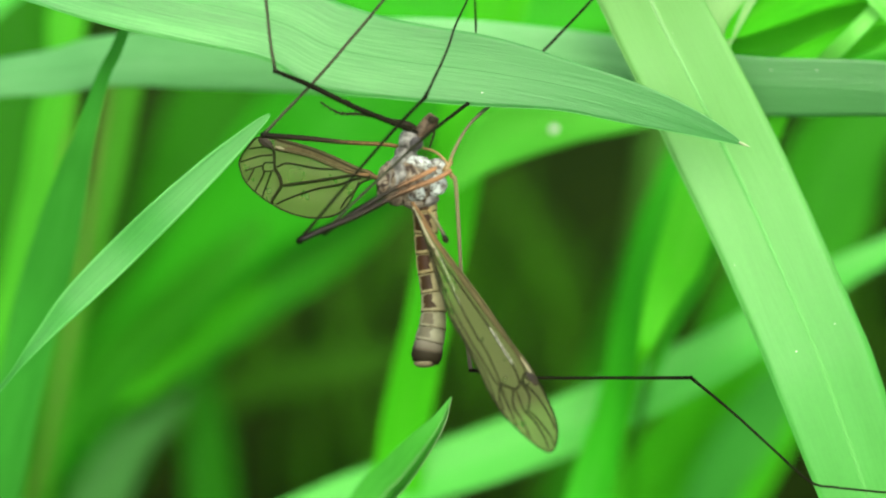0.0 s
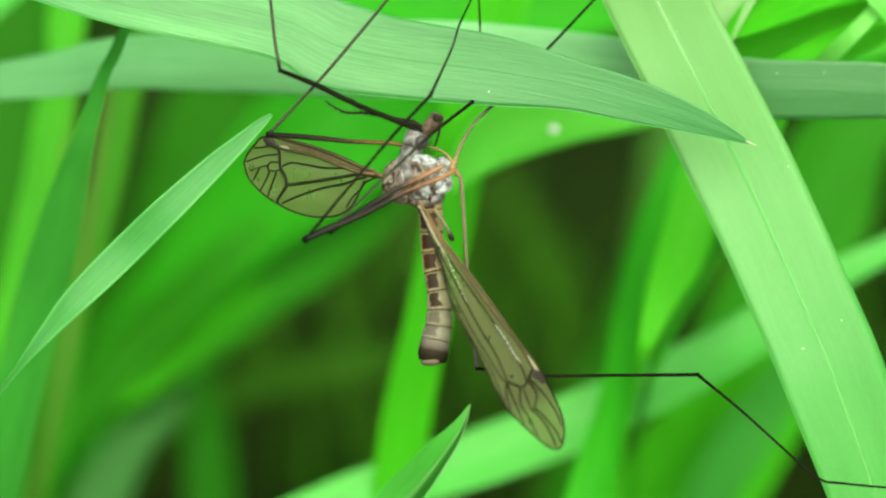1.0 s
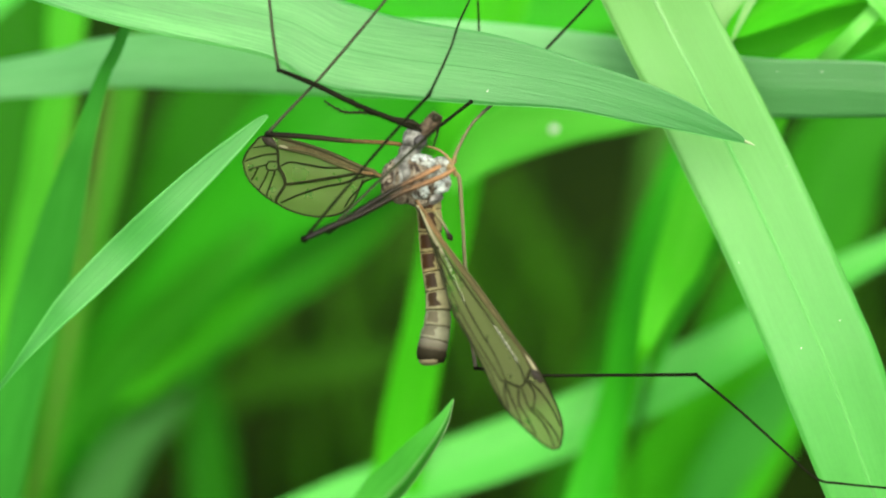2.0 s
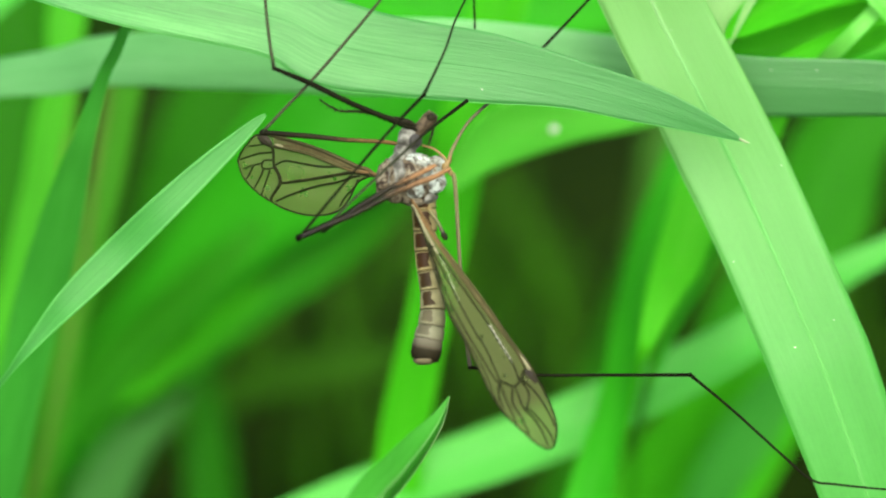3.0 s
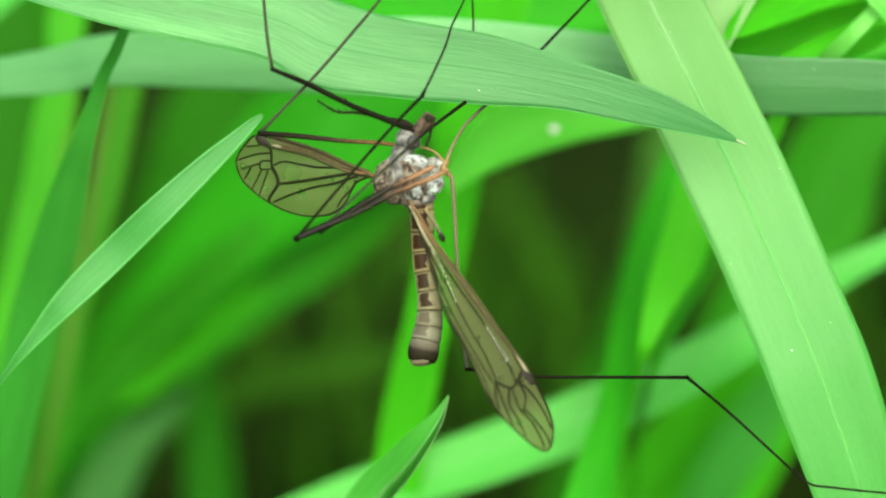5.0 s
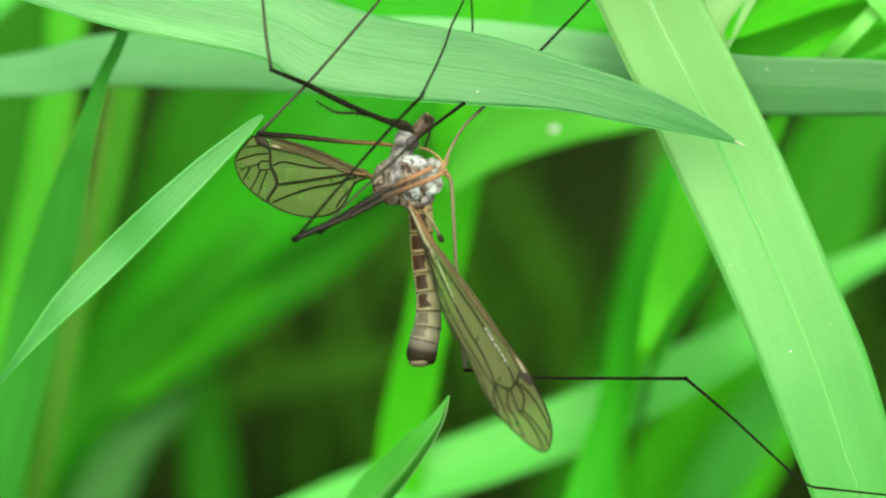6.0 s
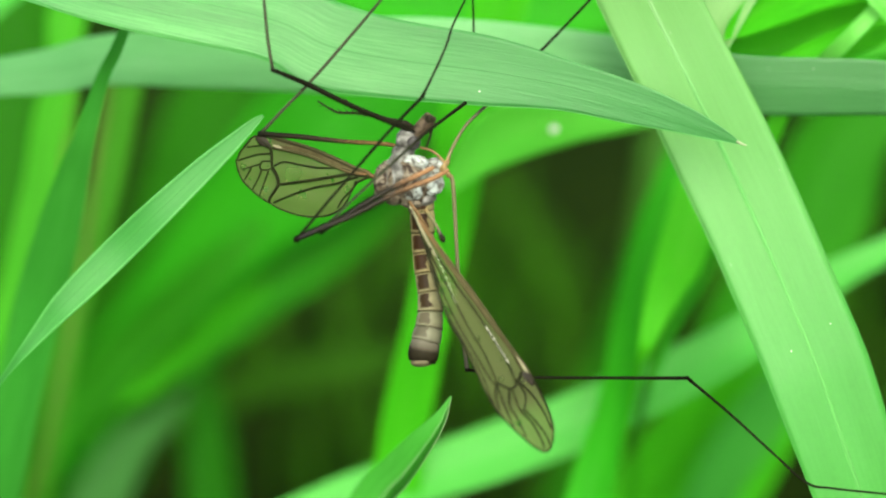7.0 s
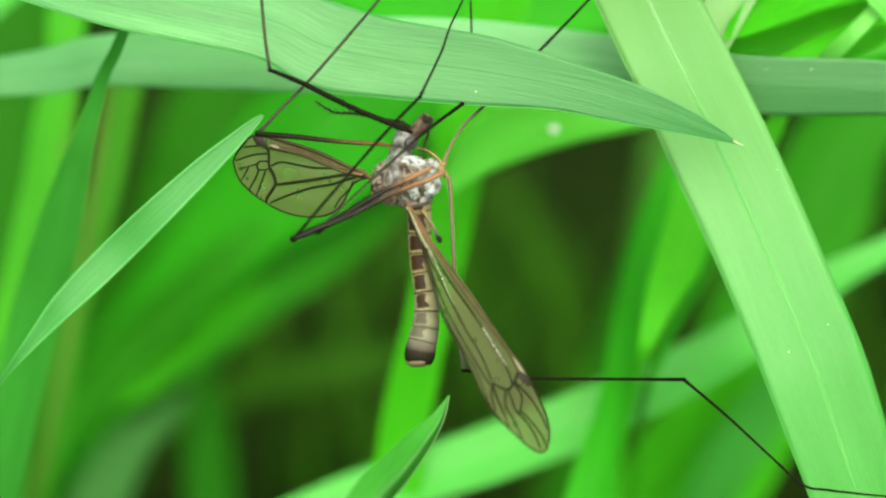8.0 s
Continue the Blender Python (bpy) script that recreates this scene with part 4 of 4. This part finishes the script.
def leg(fly, origin, segments, label):
    """A leg: hip, then limb pieces, each (name, rows, material); the first limb carries the others."""
    top = None
    for nm, rows, mat in segments:
        ob = tube(nm, rows, mat, origin, sides=8, steps=8, bumps=0.06)
        if top is None:
            top = new("leg")
            top.parent = fly
            tagged(top, label)
        ob.parent = top
    for a, b in zip(segments, segments[1:]):
        p = a[1][-1]
        knee = lump("joint", p[:3], (p[3] * 1.25, p[3] * 1.25, p[3] * 1.25), b[2], origin, detail=2)
        knee.parent = top
        if b[0] == "tarsus":
            ahead = Vector(b[1][1][:3]) - Vector(b[1][0][:3])
            ahead.normalize()
            for sgn in (-1, 1):
                under(tube("spur", [(*p[:3], 0.09), (p[0] + 0.42 * ahead.x - 0.22 * sgn * ahead.y, p[1] + 0.42 * ahead.y + 0.22 * sgn * ahead.x, p[2] - 0.15, 0.04)], SHANK, origin, 5, 3), top, "tiny dark spur")


def crane_fly():
    origin = at((-2.61, 5.74, 0))
    fly = tagged(new("crane_fly"), "brown crane fly with grey dusted thorax hanging by its long legs", "insect")
    fly.location = origin
    # thorax
    th = under(lump("thorax", (-2.61, 5.55, 0.5), (5.2, 4.3, 4.3), SCUTUM, origin, -12, 0.05, 3, 5, 1.6), fly, "grey-white dusted thorax with brown marks")
    for p, size, mat, roll, seed in (((-4.67, 5.55, -0.36), (1.59, 3.27, 1.5), SCUTUM, -8, 5),
                                     ((-3.55, 7.19, -0.26), (1.78, 1.31, 1.5), HEAD, 35, 6),
                                     ((-2.05, 7, -0.53), (2.15, 1.36, 1.5), THORAX, -5, 7),
                                     ((-0.47, 6.72, 0.23), (1.68, 1.59, 1.5), THORAX, -20, 8),
                                     ((-0.7, 5.27, -0.45), (2.15, 1.87, 1.5), THORAX, 20, 9),
                                     ((-2.19, 4.81, -0.91), (1.78, 1.78, 1.5), THORAX, 0, 10),
                                     ((-3.36, 6.02, -0.93), (1.21, 2.15, 1.5), HEAD, 12, 11),
                                     ((-1.17, 4.06, -0.12), (1.68, 1.12, 1.5), HEAD, 15, 12),
                                     ((-3.83, 4.25, -0.42), (1.68, 1.5, 1.5), SCUTUM, -10, 13),
                                     ((-2.29, 3.78, -0.27), (1.87, 1.03, 1.5), SCUTUM, 0, 14),
                                     ((-1.59, 5.97, -0.86), (1.87, 1.03, 1.5), THORAX, 22, 15)):
        under(lump("plate", p, size, mat, origin, roll, 0.10, seed, 4, 1.6), th)
    for rows in ([(-5.2, 4.9, -0.35, 0.14), (-5.0, 6.2, -0.5, 0.24), (-4.2, 7.3, -0.75, 0.16)], [(-4.0, 6.9, -1.2, 0.14), (-3.75, 5.6, -1.55, 0.24), (-3.9, 4.3, -1.2, 0.14)], [(-4.75, 4.6, -0.75, 0.1), (-4.3, 5.5, -1.05, 0.18), (-4.35, 6.4, -1.05, 0.1)]):
        under(tube("ridge", rows, HEAD, origin, 8, 6, 0.1), th, "pale grey ridge between the plates")
    # hips at the under side
    for p, size, roll in (((0.28, 6.55, -0.6), (0.65, 0.8, 0.8), -20), ((0.56, 7.05, 0.2), (0.45, 0.7, 0.6), -30), ((0.7, 6.05, -0.5), (0.45, 0.55, 0.55), 20)):
        under(lump("hip", p, size, HIP, origin, roll, 0.08, 2, 3), fly, "orange-brown hip joint")
    under(tube("hip", [(-1.68, 8.37, 0.4, 0.19), (-0.75, 8.09, 0.3, 0.21), (0, 7.51, 0, 0.23), (0.47, 6.85, -0.3, 0.23)], HIP, origin), fly, "orange-brown hip joint")
    # head
    head = under(lump("head", (-2.66, 8.91, 0), (2.0, 2.3, 1.9), HEAD, origin, -15, 0.05, 4, 4), fly, "small grey head with a drooping snout")
    under(lump("neck", (-3.05, 7.75, 0.0), (1.9, 1.9, 1.7), HEAD, origin, 0, 0.08, 4, 3), fly)
    under(lump("eye", (-2.18, 8.67, -0.95), (1.15, 1.15, 0.7), EYE, origin, 0, 0, 0, 4), head, "dark grey bulging eye")
    under(lump("eye", (-3.19, 8.96, 0.9), (0.8, 1.2, 0.8), EYE, origin, 0, 0, 0, 3), head, "dark grey bulging eye")
    under(tube("snout", [(-2.14, 9.37, -0.2, 1.12), (-1.58, 9.92, -0.3, 1.16), (-1.02, 10.52, -0.4, 1.26), (-0.7, 10.98, -0.4, 0.93)], SNOUT, origin, 12, 6, 0.12), head, "brown snout with dark end")
    under(lump("snout_tip", (-0.93, 10.62, -1), (0.7, 0.7, 0.5), FEELER, origin, 0, 0.1, 1, 3), head)
    under(tube("palp", [(-0.84, 10.51, -0.6, 0.28), (-0.74, 9.58, -0.5, 0.23), (-1.12, 8.33, -0.4, 0.14)], FEELER, origin), head)
    for nm, rows in (("antenna", [(-2.24, 10.01, -0.3, 0.28), (-2.98, 10.29, -0.4, 0.56), (-3.91, 10.33, -0.5, 0.51), (-5.3, 10.83, -0.6, 0.33), (-6.93, 11.11, -0.6, 0.23), (-8.55, 11.2, -0.6, 0.19), (-10.09, 12.09, -0.6, 0.14)]),
                     ("antenna", [(-2.53, 10.06, 0.4, 0.28), (-3.27, 10.43, 0.4, 0.47), (-4.39, 10.61, 0.3, 0.47), (-6.03, 11.26, 0.2, 0.28), (-7.19, 11.63, 0.2, 0.19), (-7.85, 12.29, 0.2, 0.14)])):
        under(tube(nm, rows, FEELER, origin, bumps=0.15), head, "dark feathery feeler")
        pts = curve_points(rows, 3)
        for i in range(6, len(pts) - 1):
            p = pts[i]
            for sgn in (-1, 1):
                under(tube("bristle", [(p[0], p[1], p[2], 0.07), (p[0] - 0.45, p[1] + 0.25 * sgn + 0.1, p[2] - 0.1, 0.04)], FEELER, origin, 4, 1), head)
    # abdomen in rings
    spine = curve_points([(-1.64, 4.17, 0.6, 2.15), (-1.45, 2.48, 0.8, 1.97), (-1.41, 0.52, 0.9, 1.83), (-1.27, -1.36, 0.8, 1.78), (-0.98, -3.23, 0.6, 1.78), (-0.8, -4.86, 0.4, 1.96), (-0.87, -6.4, 0.2, 2.2), (-1.13, -7.65, 0, 2.38), (-1.35, -8.82, 0, 2.43), (-1.45, -9.38, 0, 2.1)], 8)
    abdomen = tagged(new("abdomen"), "segmented tan abdomen with dark back patches and a blunt dark end")
    abdomen.parent = fly
    cuts = [0, 5, 13, 20, 27, 34, 42, 49, 56, 72]
    for k, (i0, i1) in enumerate(zip(cuts, cuts[1:])):
        verts, uvs, faces, sides = [], [], [], 28
        pts = spine[i0:i1 + 1]
        m = len(pts)
        for i, p in enumerate(pts):
            s = i / (m - 1)
            tan = (at(spine[min(i0 + i + 1, 72)]) - at(spine[max(i0 + i - 1, 0)])).normalized()
            side = tan.cross(AWAY).normalized()
            top = side.cross(tan)
            r = p[3] * 0.0005 * (1.0 + 0.05 * math.sin(math.pi * s) + 0.05 * (s > 0.86) - 0.05 * (s < 0.05))
            for j in range(sides):
                a = 2 * math.pi * j / sides
                g = 1 + 0.025 * noise.noise(Vector((math.cos(a) * 2, math.sin(a) * 2, i * 0.5 + k * 7)))
                verts.append(at(p) + (side * math.cos(a) + top * math.sin(a)) * r * g)
                uvs.append((j / sides, s))
        for i in range(m - 1):
            for j in range(sides):
                a, b = i * sides + j, i * sides + (j + 1) % sides
                faces.append((a, b, b + sides, a + sides))
        faces.append(tuple(range(sides))[::-1])
        faces.append(tuple((m - 1) * sides + j for j in range(sides)))
        under(mesh_object("ring", verts, faces, RINGS[k], origin, uvs), abdomen, "dark brown last ring" if k == 8 else "")
    under(lump("clasper", (-1.4, -9.36, -0.2), (2.05, 0.85, 2.0), CLAW, origin, 4, 0.12, 5, 3), abdomen, "tan clasper at the end")
    # balancer
    halter = under(tube("halter", [(-1.21, 3.21, -0.5, 0.37), (-0.37, 2, -0.8, 0.28), (0.09, 1.07, -0.9, 0.32)], FEMUR_TAN, origin), fly, "small stalked balancer knob")
    under(lump("knob", (0.19, 0.84, -0.9), (0.5, 0.75, 0.5), FEELER, origin, 30, 0, 0, 3), halter)
    # wings
    wing(SPREAD, (-5.45, 6.06, 1), (-11.95, 1.55, 5.0), (0.0, -5.75, 0.8), 0.4, fly, origin, "smoky clear wing with a net of brown veins, spread")
    wing(HANGING, (-2.45, 3.42, -1.5), (11.65, -19.5, -2.5), (-2.45, -2.15, -3.2), 0.3, fly, origin, "smoky clear wing with a net of brown veins, hanging", 0.66)
    # legs
    leg(fly, origin, [("femur", [(0.65, 6.38, -1.4, 0.34), (-0.64, 5.65, -2.6, 0.45), (-3.39, 4.53, -3.2, 0.45), (-7.03, 2.65, -3.6, 0.49), (-9.75, 1.5, -3.8, 0.56), (-11.52, 0.68, -4, 0.5)], FEMUR),
                      ("tibia", [(-11.52, 0.68, -4, 0.3), (-8.85, 3.97, -3.6, 0.24), (-4.31, 9.3, -3, 0.26), (-1.43, 12.37, -2.4, 0.3)], SHANK),
                      ("tarsus", [(-1.43, 12.37, -2.4, 0.23), (0.28, 16.14, -1.5, 0.19), (1.02, 18.42, -0.5, 0.17), (2.25, 21.26, 1, 0.15), (4.09, 26.65, 3, 0.12)], SHANK)], "long orange and dark foreleg folded back")
    leg(fly, origin, [("femur", [(-0.55, 6.6, -1.8, 0.34), (-2.02, 5.84, -2.5, 0.45), (-4.31, 4.68, -2.7, 0.41), (-6.6, 3.3, -2.8, 0.48), (-9.63, 1.33, -2.8, 0.46)], FEMUR),
                      ("tibia", [(-9.63, 1.33, -2.8, 0.26), (-7.29, 3.71, -2.9, 0.22), (-3.85, 6.92, -3, 0.26), (-1.11, 9.45, -2, 0.28), (2.04, 12.17, 2.5, 0.31)], SHANK_DUSKY),
                      ("tarsus", [(2.04, 12.17, 2.5, 0.23), (2.18, 13.02, 6.2, 0.2), (2.64, 16.68, 8, 0.2), (2.85, 18.89, 8.5, 0.18), (2.75, 22.13, 8.5, 0.16), (2.65, 26.05, 8.5, 0.12)], SHANK)], "long orange and grey leg reaching up behind the blade")
    leg(fly, origin, [("femur", [(0.56, 7.14, 0, 0.35), (0.94, 8.19, 0.5, 0.31), (2.18, 10.38, 2.6, 0.27), (4.37, 12.66, 6.6, 0.32)], FEMUR_TAN),
                      ("tibia", [(4.37, 12.66, 6.6, 0.24), (8.62, 17.09, 8.2, 0.26), (12.72, 21.38, 8, 0.22), (16.44, 25.49, 8, 0.2)], SHANK)], "tan leg reaching up behind the blade")
    leg(fly, origin, [("femur", [(-2.54, 8.14, 1.4, 0.35), (-4.42, 8.65, 1.2, 0.35), (-8.15, 8.85, 0.6, 0.38), (-11.4, 9.16, 0.2, 0.46), (-14.82, 9.41, -0.2, 0.42)], FEMUR_BROWN),
                      ("tibia", [(-14.82, 9.41, -0.2, 0.34), (-13.22, 11.08, -0.4, 0.27), (-10.41, 13.99, -0.6, 0.26), (-7.38, 17.46, -0.8, 0.26), (-4.64, 20.73, -1, 0.23), (-2.04, 24.16, -1, 0.19)], SHANK_PALE)], "long brown leg stretched out, its shank crossing the blade")
    leg(fly, origin, [("femur", [(-2.05, 9.53, -0.6, 0.38), (-3.67, 10.17, -0.8, 0.42), (-7.6, 11.81, -1.2, 0.45), (-10.82, 13.36, -1.5, 0.45), (-13.71, 14.54, -1.8, 0.34)], SHANK),
                      ("tibia", [(-13.71, 14.54, -1.8, 0.3), (-14.14, 17.14, -1.6, 0.26), (-14.53, 20.86, -1.4, 0.25), (-14.93, 25.09, -1, 0.23)], SHANK_PALE)], "long dark leg hooked upward over the blade")
    leg(fly, origin, [("femur", [(0.65, 6.05, -0.4, 0.38), (1.02, 5.54, -0.4, 0.38), (1.26, 2.39, 0.5, 0.35), (1.51, -1.84, 1.6, 0.33), (1.99, -7.54, 2.6, 0.31), (2.33, -10.17, 3, 0.35)], FEMUR_TAN),
                      ("tibia", [(2.33, -10.17, 3, 0.31), (7.38, -10.75, 2.4, 0.27), (13.94, -10.74, 1.6, 0.27), (20.61, -10.7, 1, 0.31)], SHANK),
                      ("tarsus", [(20.61, -10.7, 1, 0.27), (24.19, -13.69, 0.8, 0.23), (27.91, -17.09, 0.6, 0.21), (30.49, -19.32, 0.4, 0.21), (32.51, -19.71, 0.2, 0.19), (36.58, -20.11, 0, 0.17), (39.94, -20.39, 0, 0.15)], SHANK)], "long hind leg stretched out sideways")
    return fly


FLY = crane_fly()


def sway(thing, about, rows):
    """Rows of seconds, millimetres across and up, and degrees of lean about a point of the plane of the fly."""
    rest = thing.matrix_basis.copy()
    pivot = at(about)
    made = []
    for t, across, up, lean in rows:
        turn = Matrix.Translation(pivot) @ Matrix.Rotation(radians(lean), 4, -AWAY) @ Matrix.Translation(-pivot)
        made.append((t, Matrix.Translation((RIGHT * across + UP * up) * 0.001) @ turn @ rest))
    walk(thing, made)


def motions():
    sway(FLY, (-2.61, 5.74, 0), [(0, 0.000, 0.000, 0.000), (0.1, 0.139, 0.042, 0.124), (0.2, 0.261, 0.078, 0.232), (0.3, 0.339, 0.101, 0.301), (0.4, 0.422, 0.126, 0.374), (0.5, 0.435, 0.130, 0.386), (1, 0.447, 0.117, 0.349), (1.5, 0.433, 0.126, 0.339), (1.7, 0.418, 0.129, 0.331), (2.8, -0.036, 0.210, 0.081), (3, -0.077, 0.217, 0.059), (3.5, -0.081, 0.222, 0.093), (4, -0.123, 0.194, -0.032), (4.5, -0.223, 0.140, -0.141), (4.7, -0.239, 0.129, -0.158), (5.8, -0.343, 0.060, -0.270), (6, -0.356, 0.051, -0.284), (6.5, -0.369, 0.054, -0.320), (7, -0.238, 0.060, -0.216), (7.5, -0.256, 0.050, -0.272), (8, -0.487, 0.024, -0.411)])
    sway(BLADE_A, (24.99, 9.07, 3), [(0, 0.000, 0.000, 0.000), (0.1, 0.136, 0.046, 0.000), (0.2, 0.255, 0.087, 0.000), (0.3, 0.332, 0.113, 0.000), (0.4, 0.412, 0.141, 0.000), (0.5, 0.425, 0.145, 0.000), (1, 0.569, 0.075, 0.000), (1.5, 0.569, 0.075, 0.000), (1.7, 0.552, 0.081, 0.000), (2.8, 0.046, 0.272, 0.000), (3, 0.000, 0.289, 0.000), (3.5, 0.000, 0.289, 0.000), (4, -0.075, 0.289, 0.000), (4.5, -0.215, 0.215, 0.000), (4.7, -0.232, 0.198, 0.000), (5.8, -0.345, 0.089, 0.000), (6, -0.359, 0.075, 0.000), (6.5, -0.359, 0.075, 0.000), (7, -0.215, 0.075, 0.000), (7.5, -0.215, 0.075, 0.000), (8, -0.504, 0.075, 0.000)])
    sway(BLADE_B, (26.98, 14.65, 13), [(0, 0.000, 0.000, 0.000), (0.1, 0.137, -0.022, 0.000), (0.2, 0.257, -0.042, 0.000), (0.3, 0.335, -0.055, 0.000), (0.4, 0.416, -0.068, 0.000), (0.5, 0.429, -0.070, 0.000), (1, 0.569, -0.215, 0.000), (1.5, 0.569, -0.145, 0.000), (1.7, 0.552, -0.141, 0.000), (2.8, 0.046, -0.012, 0.000), (3, 0.000, 0.000, 0.000), (3.5, 0.000, 0.000, 0.000), (4, -0.075, 0.070, 0.000), (4.5, -0.215, 0.070, 0.000), (4.7, -0.241, 0.070, 0.000), (5.8, -0.408, 0.070, 0.000), (6, -0.429, 0.070, 0.000), (6.5, -0.429, 0.070, 0.000), (7, -0.289, 0.070, 0.000), (7.5, -0.289, 0.070, 0.000), (8, -0.499, 0.070, 0.000)])
    sway(BLADE_C, (27.69, 1.97, 5), [(0, 0.000, 0.000, 0.000), (0.1, 0.149, 0.075, 0.094), (0.2, 0.279, 0.140, 0.177), (0.3, 0.363, 0.183, 0.230), (0.4, 0.451, 0.227, 0.286), (0.5, 0.465, 0.234, 0.295), (1, 0.510, 0.234, 0.329), (1.5, 0.510, 0.234, 0.329), (1.7, 0.492, 0.237, 0.320), (2.8, -0.049, 0.325, 0.038), (3, -0.098, 0.333, 0.013), (3.5, -0.093, 0.336, -0.121), (4, -0.160, 0.289, -0.217), (4.5, -0.273, 0.148, -0.382), (4.7, -0.287, 0.131, -0.400), (5.8, -0.376, 0.021, -0.516), (6, -0.387, 0.007, -0.531), (6.5, -0.462, 0.054, -0.431), (7, -0.316, 0.030, -0.482), (7.5, -0.291, 0.032, -0.518), (8, -0.499, -0.014, -0.708)])
    sway(BLADE_D, (-15.18, 11.31, 6), [(0, 0.000, -0.000, -0.000), (0.5, 0.285, -0.000, -0.000), (1, 0.145, -0.000, -0.000), (1.5, -0.070, -0.075, -0.000), (3, -0.359, -0.000, -0.000), (3.5, -0.499, -0.000, -0.000), (4, -0.574, -0.000, -0.000), (4.5, -0.574, -0.000, -0.000), (6, -0.574, -0.075, -0.000), (6.5, -0.574, -0.000, -0.000), (7, -0.574, -0.075, -0.000), (7.5, -0.499, -0.075, -0.000), (8, -0.574, -0.075, -0.000)])
    sway(BLADE_E, (0.6, -12.4, -2), [(0, 0.000, 0.000, 0.000), (0.1, 0.093, 0.000, 0.000), (0.2, 0.420, -0.140, 0.000), (0.3, 0.560, -0.187, 0.000), (0.4, 0.653, -0.233, 0.000), (0.5, 0.928, -0.359, 0.000), (0.6, 1.307, -0.467, 0.000), (0.7, 1.353, -0.467, 0.000), (0.8, 1.307, -0.467, 0.000), (0.9, 1.447, -0.513, 0.000), (1, 1.568, -0.574, 0.000), (1.1, 1.353, -0.467, 0.000), (1.2, 1.167, -0.420, 0.000), (1.3, 0.980, -0.373, 0.000), (1.5, 0.854, -0.359, 0.000), (1.7, 0.560, -0.280, 0.000), (2.8, -0.093, 0.093, 0.000), (3, -0.145, 0.070, 0.000), (3.5, -0.075, 0.145, 0.000), (4, -0.215, 0.215, 0.000), (4.5, -0.215, 0.145, 0.000), (4.7, -0.215, 0.145, 0.000), (5.8, -0.145, 0.145, 0.000), (6, -0.145, 0.145, 0.000), (6.5, 0.070, 0.000, 0.000), (7, 0.000, 0.070, 0.000), (7.5, -0.145, 0.145, 0.000), (8, -0.145, 0.145, 0.000)])


motions()
